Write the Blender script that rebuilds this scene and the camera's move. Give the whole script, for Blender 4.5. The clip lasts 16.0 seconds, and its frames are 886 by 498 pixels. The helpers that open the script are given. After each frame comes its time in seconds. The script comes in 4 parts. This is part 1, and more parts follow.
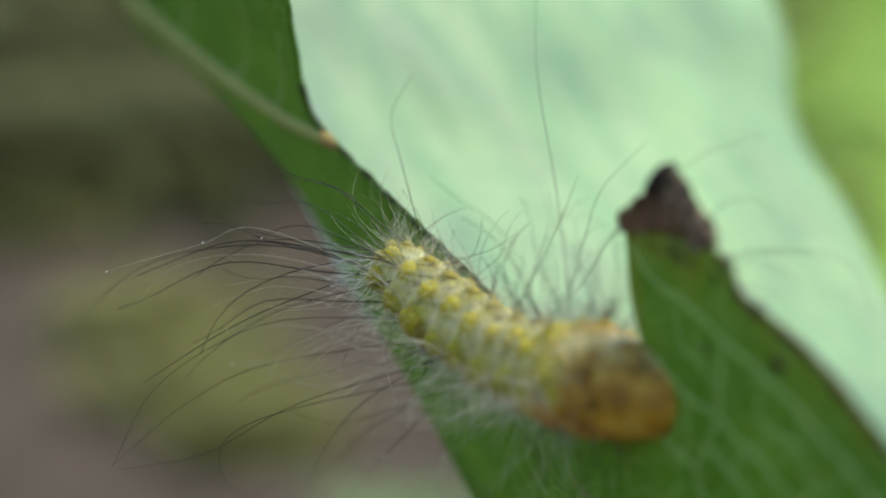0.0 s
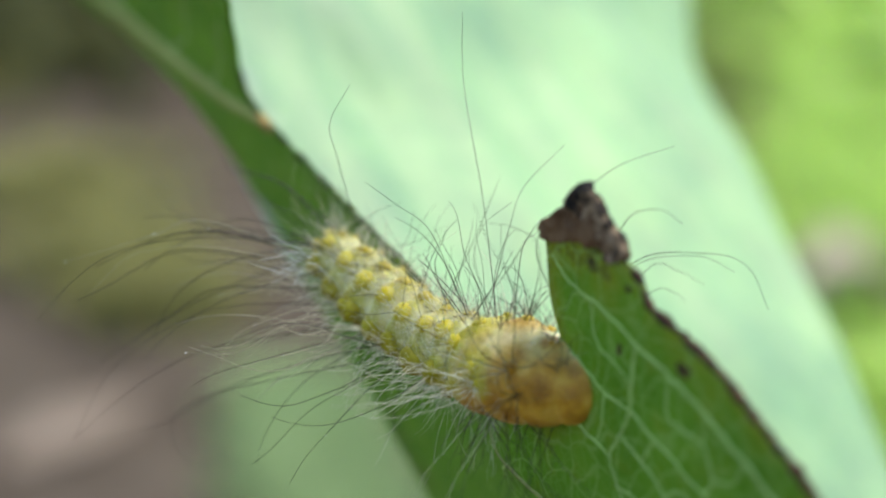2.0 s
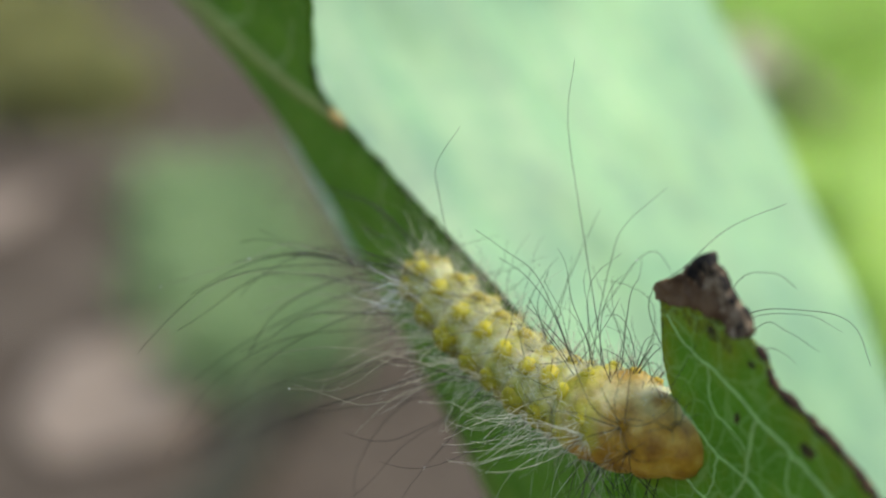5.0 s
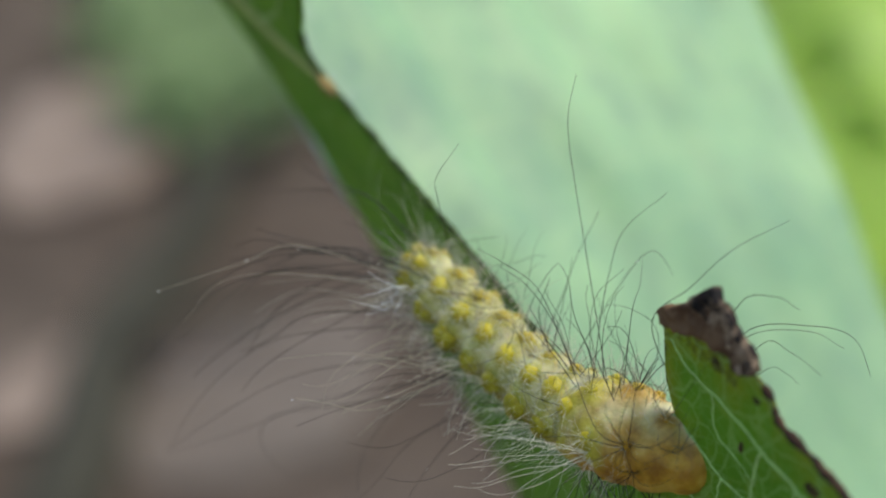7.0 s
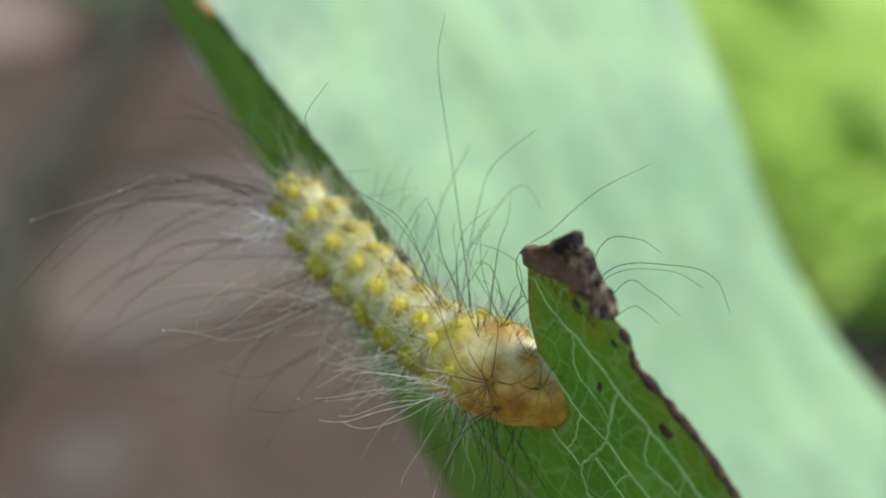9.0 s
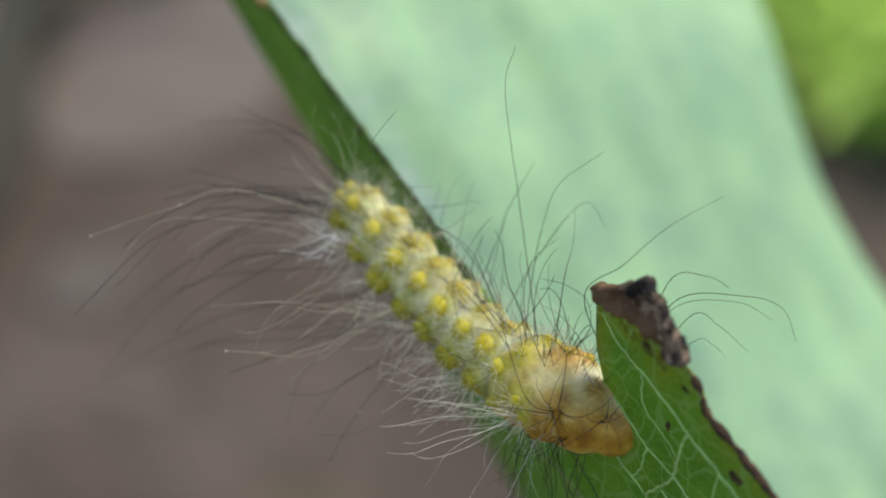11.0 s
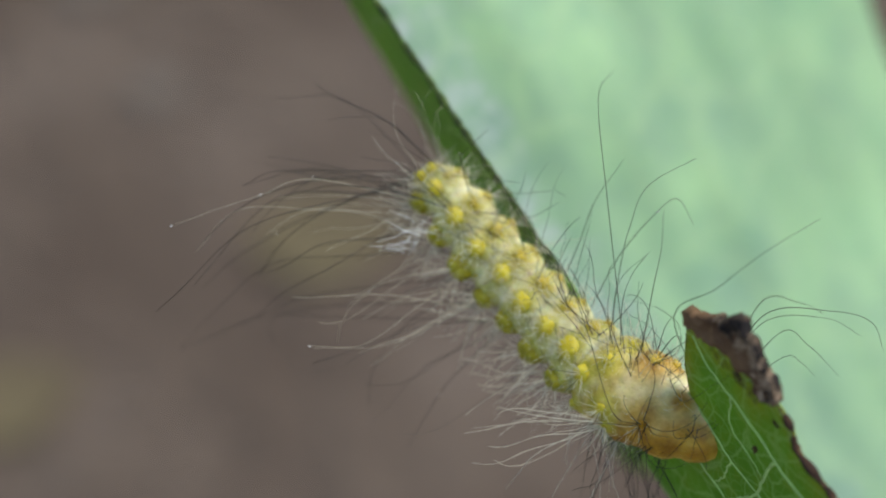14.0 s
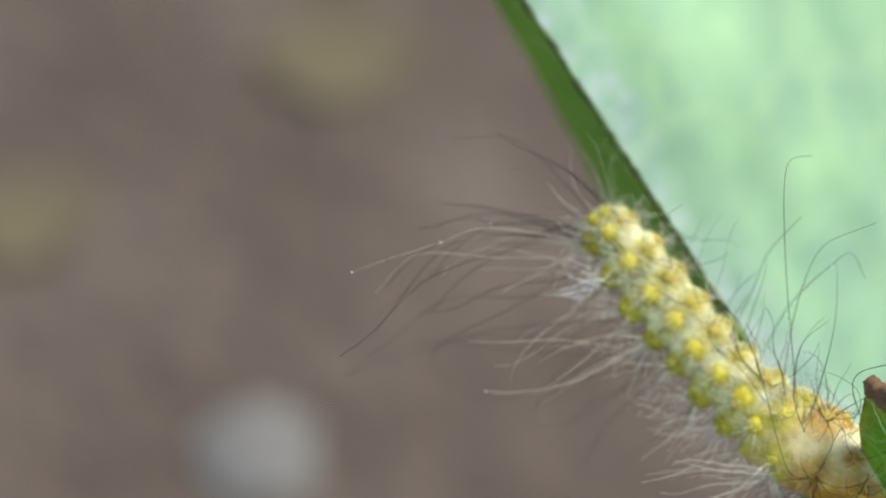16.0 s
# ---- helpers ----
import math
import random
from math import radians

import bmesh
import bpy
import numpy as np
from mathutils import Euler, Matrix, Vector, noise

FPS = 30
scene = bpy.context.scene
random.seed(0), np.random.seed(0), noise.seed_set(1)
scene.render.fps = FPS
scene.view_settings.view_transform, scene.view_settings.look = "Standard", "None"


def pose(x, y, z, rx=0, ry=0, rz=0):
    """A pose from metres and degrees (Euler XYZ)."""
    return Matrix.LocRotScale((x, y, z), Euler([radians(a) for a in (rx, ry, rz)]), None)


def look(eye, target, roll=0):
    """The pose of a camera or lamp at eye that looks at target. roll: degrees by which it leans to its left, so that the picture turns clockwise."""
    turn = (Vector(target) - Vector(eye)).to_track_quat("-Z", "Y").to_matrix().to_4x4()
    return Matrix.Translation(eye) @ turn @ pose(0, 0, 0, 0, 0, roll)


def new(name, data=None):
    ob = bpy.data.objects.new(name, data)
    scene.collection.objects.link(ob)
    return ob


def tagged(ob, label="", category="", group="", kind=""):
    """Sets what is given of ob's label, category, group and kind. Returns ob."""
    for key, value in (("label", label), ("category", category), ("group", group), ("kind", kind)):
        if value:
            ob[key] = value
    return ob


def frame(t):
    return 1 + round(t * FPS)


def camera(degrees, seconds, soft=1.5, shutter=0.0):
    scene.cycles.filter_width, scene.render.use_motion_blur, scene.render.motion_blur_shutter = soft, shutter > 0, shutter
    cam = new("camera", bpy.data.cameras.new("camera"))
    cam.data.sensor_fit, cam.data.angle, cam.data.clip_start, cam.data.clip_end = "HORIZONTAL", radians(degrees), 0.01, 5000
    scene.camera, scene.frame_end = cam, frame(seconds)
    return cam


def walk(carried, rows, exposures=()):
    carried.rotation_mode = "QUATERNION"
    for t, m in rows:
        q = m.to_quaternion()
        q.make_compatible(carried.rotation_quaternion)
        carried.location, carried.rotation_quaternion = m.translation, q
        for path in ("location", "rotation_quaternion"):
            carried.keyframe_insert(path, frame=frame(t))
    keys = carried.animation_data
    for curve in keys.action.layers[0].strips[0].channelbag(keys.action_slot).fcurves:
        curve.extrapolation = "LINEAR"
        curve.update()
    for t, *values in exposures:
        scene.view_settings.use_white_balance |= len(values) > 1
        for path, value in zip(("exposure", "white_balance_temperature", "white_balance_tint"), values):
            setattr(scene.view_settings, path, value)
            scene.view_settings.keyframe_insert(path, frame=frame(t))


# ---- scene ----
cam = camera(24, 16.0, soft=2.0)
cam.data.dof.use_dof = True
cam.data.dof.focus_distance = 0.0922
cam.data.dof.aperture_fstop = 25.0
walk(cam, [
    (0.0, pose(0.01034, -0.02860, 0.28522, 76.03, 2.61, 4.74)),
    (0.5, pose(0.01153, -0.03051, 0.28780, 73.52, 2.13, 4.03)),
    (1.0, pose(0.01091, -0.03299, 0.29048, 71.23, 2.87, 3.16)),
    (1.5, pose(0.01013, -0.03507, 0.28962, 72.11, 1.90, 2.85)),
    (2.0, pose(0.00955, -0.03465, 0.29343, 71.87, 2.13, 1.96)),
    (2.5, pose(0.00847, -0.03562, 0.29409, 72.18, 1.61, 1.82)),
    (3.0, pose(0.00698, -0.03536, 0.29685, 70.19, 2.60, 1.05)),
    (3.5, pose(0.00647, -0.03464, 0.29603, 69.83, 1.30, 1.35)),
    (4.0, pose(0.00460, -0.03305, 0.29642, 69.38, 0.34, 0.43)),
    (4.5, pose(0.00128, -0.03235, 0.30250, 67.47, -0.12, -0.30)),
    (4.7, pose(0.00041, -0.03179, 0.30368, 66.64, -0.10, -0.45)),
    (5.4, pose(-0.00065, -0.02957, 0.30803, 63.74, -0.04, -0.98)),
    (6.1, pose(-0.00163, -0.02709, 0.31227, 60.84, 0.02, -1.50)),
    (6.8, pose(-0.00238, -0.02444, 0.31629, 57.94, 0.08, -2.03)),
    (7.0, pose(-0.00215, -0.02364, 0.31744, 57.11, 0.10, -2.18)),
    (7.5, pose(-0.00385, -0.02396, 0.31771, 55.91, -0.53, -2.18)),
    (8.0, pose(-0.00454, -0.02453, 0.31837, 54.57, -0.85, -2.62)),
    (8.5, pose(-0.00359, -0.02419, 0.31964, 53.62, -1.53, -3.15)),
    (9.0, pose(0.00034, -0.02246, 0.32143, 52.92, -1.57, -3.56)),
    (9.5, pose(-0.00315, -0.02094, 0.32502, 50.69, -1.61, -3.97)),
    (10.0, pose(-0.00297, -0.02010, 0.32541, 50.23, -2.16, -3.24)),
    (12.5, pose(-0.00394, -0.00526, 0.33638, 39.89, -1.92, -4.53)),
    (13.0, pose(-0.00517, -0.00489, 0.33606, 39.27, -2.54, -3.90)),
    (13.5, pose(-0.00505, -0.00151, 0.33913, 37.13, -2.56, -3.49)),
    (14.0, pose(-0.00650, -0.00006, 0.34011, 35.96, -2.54, -3.13)),
    (14.5, pose(-0.00585, 0.00382, 0.34154, 34.36, -2.45, -2.74)),
    (15.0, pose(-0.00886, 0.00574, 0.34326, 32.72, -2.21, -2.80)),
    (15.5, pose(-0.01576, 0.00949, 0.34650, 30.65, -3.49, -3.03)),
    (16.0, pose(-0.01623, 0.01110, 0.34807, 29.19, -3.85, -2.91)),
], exposures=[
    (0.0, 0.65, 7700, -3), (1.0, 0.98, 7700, -3), (2.0, 0.98, 7700, -3), (2.5, 0.86, 7700, -3), (3.0, 0.64, 7700, -3), (4.0, 0.72, 7700, -3), (4.5, 0.75, 7700, -3), (7.0, 0.55, 7500, 2), (7.5, 0.66, 7500, 2), (8.0, 0.78, 7500, 2), (8.5, 0.9, 7500, 2), (9.0, 0.78, 7500, 2), (10.0, 0.75, 7500, 3),
    (12.5, 0.68, 7500, 3), (14.5, 0.74, 7500, 3), (15.5, 0.98, 7500, 3), (16.0, 1.12, 7500, 3)])

# ---- world and light ----
SUN_AZ, SUN_EL = radians(60), radians(62)
world = bpy.data.worlds.new("sky")
scene.world = world
world.use_nodes = True
wn = world.node_tree
sky = wn.nodes.new("ShaderNodeTexSky")
sky.sky_type = 'NISHITA'
sky.sun_disc = False
sky.sun_elevation, sky.sun_rotation = SUN_EL, SUN_AZ
wn.links.new(sky.outputs[0], wn.nodes["Background"].inputs[0])
wn.nodes["Background"].inputs[1].default_value = 0.13
sun_data = bpy.data.lights.new("sun", 'SUN')
sun_data.energy, sun_data.angle, sun_data.color = 1.3, radians(25), (1.0, 0.96, 0.9)
sun = new("sun", sun_data)
sun_way = Vector((math.sin(SUN_AZ) * math.cos(SUN_EL), math.cos(SUN_AZ) * math.cos(SUN_EL), math.sin(SUN_EL)))
sun.matrix_world = look(sun_way * 3, (0, 0, 0))


# ---- frames of the plant ----
# The subject's frame, in millimetres: x to the right, y down, z away, tilted 35 degrees.
TILT = radians(35)
AHEAD = Vector((0, math.cos(TILT), -math.sin(TILT)))
DOWN = Vector((0, -math.sin(TILT), -math.cos(TILT)))


def spot(x, y, z):
    """A place in the world from the subject's frame."""
    return Vector((0, 0, 0.30)) + (Vector((1, 0, 0)) * x + DOWN * y + AHEAD * z) * 0.001


# The eaten leaf lies near one plane: u along its margin, v across it, h off its underside.
BLADE_O = Vector((12.952, 3.074, 57.245))
BLADE_U = Vector((0.594, 0.5824, -0.555))
BLADE_V = Vector((-0.1317, 0.751, 0.6471))
BLADE_N = Vector((-0.7936, 0.3113, -0.5227))


def blade_bend(u, v):
    """How far the blade bows off its plane: the far stretch of it folds back from its margin."""
    k = min(1.0, max(0.0, (u + 11.5) / 5.5))
    w = 1 - k * k * (3 - 2 * k)
    h = w * (-1.65 + 0.107 * (u + 20) - 0.46 * (v - 4.9 - 0.08 * (u + 20)))
    x = max(0.0, v - 10)
    h += (1 - w) * (0.3 * math.sin(u * 0.22 + 0.4) - 0.6 * (math.hypot(x, 0.9) - 0.9))
    h += 0.10 * noise.noise((u * 0.4, v * 0.4, 1.3))
    return h


def in_blade(u, v, h=0.0):
    """A place off the blade's plane, without its bow."""
    return spot(*(BLADE_O + BLADE_U * u + BLADE_V * v + BLADE_N * h))


def on_blade(u, v, h=0.0):
    p = BLADE_O + BLADE_U * u + BLADE_V * v + BLADE_N * (h + blade_bend(u, v))
    if p.z > 66:
        # the far stretch curls back towards the rest
        z = p.z - 0.0055 * (p.z - 66) ** 2
        k = (z + 30) * 66 / (p.z * 96)
        p = Vector((p.x * k, p.y * k, z))
    return spot(*p)


def way_blade(du, dv, dh):
    d = BLADE_U * du + BLADE_V * dv + BLADE_N * dh
    return (Vector((1, 0, 0)) * d.x + DOWN * d.y + AHEAD * d.z)


# The pale leaf behind: a across, b down it.
PALE_O = Vector((1.2046, -11.196, 96.08))
PALE_A = Vector((0.4568, 0.0059, 0.3114))
PALE_B = Vector((0.3370, 0.6329, -0.0890))
PALE_N = PALE_B.cross(PALE_A).normalized()


def on_pale(a, b, h=0.0):
    bow = -0.0004 * (a - 20) ** 2 + 0.5 * math.sin(b * 0.11 + a * 0.03) + 0.14 * math.sin(a * 0.62 + 0.7 * math.sin(b * 0.06)) + 0.10 * math.sin(a * 0.29 + 1.0) + 0.9 * noise.noise((a * 0.06, b * 0.06, 4.0))
    p = PALE_O + PALE_A * a + PALE_B * b + PALE_N * (h + bow)
    return spot(*p)


# ---- small tools ----
def thing(name, place, label, category, group="", kind=""):
    ob = new(name)
    ob.empty_display_size = 0.005
    ob.location = place
    return tagged(ob, label, category, group, kind)


def base_of(ob):
    b = Vector(ob.location)
    return b + base_of(ob.parent) if ob.parent else b


def mesh_of(name, verts, faces, material, base, smooth=True):
    me = bpy.data.meshes.new(name)
    me.from_pydata([tuple(Vector(v) - base) for v in verts], [], faces)
    me.materials.append(material)
    if smooth:
        me.polygons.foreach_set("use_smooth", [True] * len(me.polygons))
    me.update()
    return me


def part(name, geo, material, parent, label="", kind="", smooth=True):
    """One mesh object under a thing or a part; geo: (verts, faces) in the world."""
    base = base_of(parent) if parent else Vector((0, 0, 0))
    ob = new(name, mesh_of(name, geo[0], geo[1], material, base, smooth))
    if parent:
        ob.parent = parent
    return tagged(ob, label, kind=kind)


def curve_through(points, steps):
    """Catmull-Rom points through control points (tuples of any length)."""
    pts = [np.array(p, float) for p in points]
    pts = [2 * pts[0] - pts[1]] + pts + [2 * pts[-1] - pts[-2]]
    out = []
    for i in range(1, len(pts) - 2):
        p0, p1, p2, p3 = pts[i - 1:i + 3]
        for k in range(steps):
            t = k / steps
            out.append(0.5 * (2 * p1 + (p2 - p0) * t + (2 * p0 - 5 * p1 + 4 * p2 - p3) * t * t + (3 * p1 - p0 - 3 * p2 + p3) * t ** 3))
    out.append(pts[-2])
    return out


def join_geo(list_of_geo):
    verts, faces = [], []
    for v, f in list_of_geo:
        k = len(verts)
        verts.extend(v)
        faces.extend(tuple(i + k for i in q) for q in f)
    return verts, faces


def tube(points, radii, sides=5, flat=None):
    """A tube along world points; flat: (axis, share) squashes it along an axis."""
    verts, faces = [], []
    n = len(points)
    ref = Vector((0.31, 0.52, 0.79))
    for i in range(n):
        p = Vector(points[i])
        d = (Vector(points[min(n - 1, i + 1)]) - Vector(points[max(0, i - 1)])).normalized()
        a = d.cross(ref).normalized()
        b = d.cross(a)
        for k in range(sides):
            w = 2 * math.pi * k / sides
            off = (a * math.cos(w) + b * math.sin(w)) * radii[i]
            if flat:
                off -= flat[0] * off.dot(flat[0]) * (1 - flat[1])
            verts.append(p + off)
    for i in range(n - 1):
        for k in range(sides):
            q, r = i * sides + k, i * sides + (k + 1) % sides
            faces.append((q, r, r + sides, q + sides))
    faces.append(tuple(range(sides - 1, -1, -1)))
    faces.append(tuple((n - 1) * sides + k for k in range(sides)))
    return verts, faces


def inside(poly, x, y):
    """Whether points lie within a polygon (numpy arrays)."""
    hit = np.zeros(x.shape, bool)
    px, py = poly[:, 0], poly[:, 1]
    j = len(poly) - 1
    for i in range(len(poly)):
        cross = (py[i] > y) != (py[j] > y)
        with np.errstate(divide="ignore", invalid="ignore"):
            at = (px[j] - px[i]) * (y - py[i]) / (py[j] - py[i]) + px[i]
        hit ^= cross & (x < at)
        j = i
    return hit


def sheet(outline, step, place, thick):
    """A thick leaf sheet: a grid within an outline in the leaf's own plane, its border drawn to the outline. Both faces and the rim."""
    poly = np.array(outline, float)
    lo, hi = poly.min(0), poly.max(0)
    xs, ys = np.arange(lo[0] - step, hi[0] + 2 * step, step), np.arange(lo[1] - step, hi[1] + 2 * step, step)
    gx, gy = np.meshgrid(xs[:-1] + step / 2, ys[:-1] + step / 2)
    cells = inside(poly, gx, gy)
    seg_a, seg_b = poly, np.roll(poly, -1, 0)
    index, flat, quads = {}, [], []
    edges = {}

    def vert(i, j):
        if (i, j) not in index:
            index[i, j] = len(flat)
            flat.append((i, j))
        return index[i, j]
    for j, i in zip(*np.nonzero(cells)):
        q = (vert(i, j), vert(i + 1, j), vert(i + 1, j + 1), vert(i, j + 1))
        quads.append(q)
        for k in range(4):
            e = (q[k], q[(k + 1) % 4])
            if (e[1], e[0]) in edges:
                del edges[e[1], e[0]]
            else:
                edges[e] = True
    rim = {k for e in edges for k in e}
    places = []
    for k, (i, j) in enumerate(flat):
        p = np.array((xs[i], ys[j]))
        if k in rim:
            ab = seg_b - seg_a
            t = np.clip(((p - seg_a) * ab).sum(1) / np.maximum((ab ** 2).sum(1), 1e-9), 0, 1)
            near = seg_a + ab * t[:, None]
            d = ((near - p) ** 2).sum(1)
            p = near[d.argmin()]
        places.append((float(p[0]), float(p[1])))
    n = len(places)
    verts = [place(a, b, thick / 2) for a, b in places] + [place(a, b, -thick / 2) for a, b in places]
    faces = list(quads) + [tuple(i + n for i in reversed(q)) for q in quads]
    faces += [(b, a, a + n, b + n) for a, b in edges]
    return verts, faces, places


def age_and_sheen(ob, geo, share):
    """Marks where a sheet's leaf has aged, or where uneven sky sheen is painted into its colour."""
    tone = [share(*p) for p in geo[2]]
    layer = ob.data.attributes.new("age_and_sheen", 'FLOAT', 'POINT')
    layer.data.foreach_set("value", tone + tone)
    return ob


def off_line(line):
    """Distance of a place from a line of points."""
    pts = np.array([p[:2] for p in line])
    return lambda u, v: float(np.sqrt(((pts - (u, v)) ** 2).sum(1).min()))


# ---- materials ----
def material(name):
    m = bpy.data.materials.new(name)
    m.use_nodes = True
    t = m.node_tree
    return m, t, t.nodes["Principled BSDF"], t.links.new


def node(t, kind, **values):
    n = t.nodes.new("ShaderNode" + kind)
    for key, v in values.items():
        n.inputs[key.replace("_", " ")].default_value = v
    return n


def ramp(t, stops):
    n = t.nodes.new("ShaderNodeValToRGB")
    e = n.color_ramp.elements
    while len(e) < len(stops):
        e.new(0.5)
    for k, (pos, col) in enumerate(stops):
        e[k].position, e[k].color = pos, (*col, 1)
    return n


def speckled(name, dark, mid, light, scale, rough=0.6, bump=0.3, bump_scale=None, depth=0.0002, spec=0.4, sss=0.0):
    """A surface of three tones in two scales of noise, with fine relief."""
    m, t, p, link = material(name)
    co = t.nodes.new("ShaderNodeTexCoord")
    big = node(t, "TexNoise", Scale=scale, Detail=4.0, Roughness=0.6)
    link(co.outputs["Object"], big.inputs["Vector"])
    r = ramp(t, [(0.3, dark), (0.5, mid), (0.72, light)])
    link(big.outputs[0], r.inputs[0])
    link(r.outputs[0], p.inputs["Base Color"])
    fine = node(t, "TexNoise", Scale=bump_scale or scale * 6, Detail=3.0)
    link(co.outputs["Object"], fine.inputs["Vector"])
    b = node(t, "Bump", Strength=bump, Distance=depth)
    link(fine.outputs[0], b.inputs["Height"])
    link(b.outputs[0], p.inputs["Normal"])
    p.inputs["Roughness"].default_value = rough
    p.inputs["Specular IOR Level"].default_value = spec
    if sss:
        p.inputs["Subsurface Weight"].default_value = sss
        p.inputs["Subsurface Radius"].default_value = (0.0012, 0.0009, 0.0004)
        p.inputs["Subsurface Scale"].default_value = 1.0
    return m


def leaf_material(name, dark, mid, light, vein, cell, rough, spec, through_share, net=0.55, old_and_sheen=None, blotch=None):
    """Leaf tissue: mottled green with a fine net of paler veins, that lets some light through."""
    m, t, p, link = material(name)
    co = t.nodes.new("ShaderNodeTexCoord")
    warp = node(t, "TexNoise", Scale=cell * 1.3, Detail=2.0)
    link(co.outputs["Object"], warp.inputs["Vector"])
    shift = t.nodes.new("ShaderNodeVectorMath")
    shift.operation = 'MULTIPLY_ADD'
    shift.inputs[1].default_value = (0.5 / cell,) * 3
    link(warp.outputs["Color"], shift.inputs[0])
    link(co.outputs["Object"], shift.inputs[2])
    big = node(t, "TexNoise", Scale=cell * 0.35, Detail=3.0, Roughness=0.55)
    link(co.outputs["Object"], big.inputs["Vector"])
    r = ramp(t, [(0.3, dark), (0.5, mid), (0.7, light)])
    link(big.outputs[0], r.inputs[0])
    col = r.outputs[0]
    if blotch:
        wide = node(t, "TexNoise", Scale=blotch[0], Detail=3.0, Roughness=0.6, Distortion=0.4)
        link(co.outputs["Object"], wide.inputs["Vector"])
        share = ramp(t, [(0.42, (0, 0, 0)), (0.66, (blotch[2],) * 3)])
        link(wide.outputs[0], share.inputs[0])
        mix = t.nodes.new("ShaderNodeMix")
        mix.data_type = 'RGBA'
        mix.inputs[7].default_value = (*blotch[1], 1)
        link(share.outputs[0], mix.inputs[0])
        link(col, mix.inputs[6])
        col = mix.outputs[2]
    if old_and_sheen:
        tone_mask = t.nodes.new("ShaderNodeAttribute")
        tone_mask.attribute_name = "age_and_sheen"
        for tone, low, high, scale in old_and_sheen:
            grit = node(t, "TexNoise", Scale=scale, Detail=3.0, Roughness=0.65)
            link(co.outputs["Object"], grit.inputs["Vector"])
            add = t.nodes.new("ShaderNodeMath")
            add.operation = 'MULTIPLY_ADD'
            link(tone_mask.outputs["Fac"], add.inputs[0])
            add.inputs[1].default_value = 0.5
            link(grit.outputs[0], add.inputs[2])
            share = t.nodes.new("ShaderNodeMapRange")
            share.inputs[1].default_value, share.inputs[2].default_value = low, high
            link(add.outputs[0], share.inputs[0])
            mix = t.nodes.new("ShaderNodeMix")
            mix.data_type = 'RGBA'
            mix.inputs[7].default_value = (*tone, 1)
            link(share.outputs[0], mix.inputs[0])
            link(col, mix.inputs[6])
            col = mix.outputs[2]
    height = None
    for scale, width, share in ((cell, 0.055, net), (cell * 2.7, 0.09, net * 0.45)):
        cells = node(t, "TexVoronoi", Scale=scale)
        cells.feature = 'DISTANCE_TO_EDGE'
        link(shift.outputs[0], cells.inputs["Vector"])
        line = t.nodes.new("ShaderNodeMapRange")
        line.inputs[1].default_value, line.inputs[2].default_value = 0.0, width
        line.inputs[3].default_value, line.inputs[4].default_value = share, 0.0
        link(cells.outputs["Distance"], line.inputs[0])
        mix = t.nodes.new("ShaderNodeMix")
        mix.data_type = 'RGBA'
        mix.inputs[7].default_value = (*vein, 1)
        link(line.outputs[0], mix.inputs[0])
        link(col, mix.inputs[6])
        col = mix.outputs[2]
        height = height or cells.outputs["Distance"]
    link(col, p.inputs["Base Color"])
    b = node(t, "Bump", Strength=0.35, Distance=0.0002)
    link(height, b.inputs["Height"])
    grain = node(t, "TexNoise", Scale=cell * 12, Detail=2.0)
    link(co.outputs["Object"], grain.inputs["Vector"])
    b2 = node(t, "Bump", Strength=0.15, Distance=0.00005)
    link(grain.outputs[0], b2.inputs["Height"])
    link(b.outputs[0], b2.inputs["Normal"])
    link(b2.outputs[0], p.inputs["Normal"])
    p.inputs["Roughness"].default_value = rough
    p.inputs["Specular IOR Level"].default_value = spec
    back = t.nodes.new("ShaderNodeBsdfTranslucent")
    link(col, back.inputs["Color"])
    both = t.nodes.new("ShaderNodeMixShader")
    both.inputs[0].default_value = through_share
    link(p.outputs[0], both.inputs[1])
    link(back.outputs[0], both.inputs[2])
    link(both.outputs[0], t.nodes["Material Output"].inputs["Surface"])
    return m


def plain(name, colour, rough=0.5, spec=0.4, var=0.25, scale=1500.0):
    d = tuple(c * (1 - var) for c in colour)
    l = tuple(min(1, c * (1 + var)) for c in colour)
    return speckled(name, d, colour, l, scale, rough, 0.2, None, 0.00005, spec)


M_BLADE = leaf_material("leaf_underside", (0.12, 0.29, 0.024), (0.155, 0.35, 0.030), (0.22, 0.43, 0.042), (0.40, 0.60, 0.20), 600.0, 0.5, 0.3, 0.36, 0.5,
                        old_and_sheen=[((0.30, 0.37, 0.03), 0.55, 1.0, 500.0), ((0.07, 0.042, 0.016), 0.96, 1.14, 900.0)])
M_VEIN = plain("leaf_vein", (0.40, 0.60, 0.20), 0.5)
M_MIDRIB = plain("leaf_midrib", (0.27, 0.33, 0.11), 0.6)
M_PETIOLE = plain("leaf_side_vein", (0.38, 0.42, 0.13), 0.6)
M_CUT = speckled("chewed_edge", (0.012, 0.022, 0.006), (0.035, 0.060, 0.012), (0.11, 0.18, 0.035), 2200.0, 0.7, 0.6, 5000.0, 0.0001)
M_SCAR = plain("vein_scar", (0.40, 0.27, 0.10), 0.8)
M_RIM = speckled("withered_rim", (0.012, 0.007, 0.006), (0.05, 0.022, 0.012), (0.17, 0.09, 0.045), 1800.0, 0.75, 0.8, 4000.0, 0.0001)
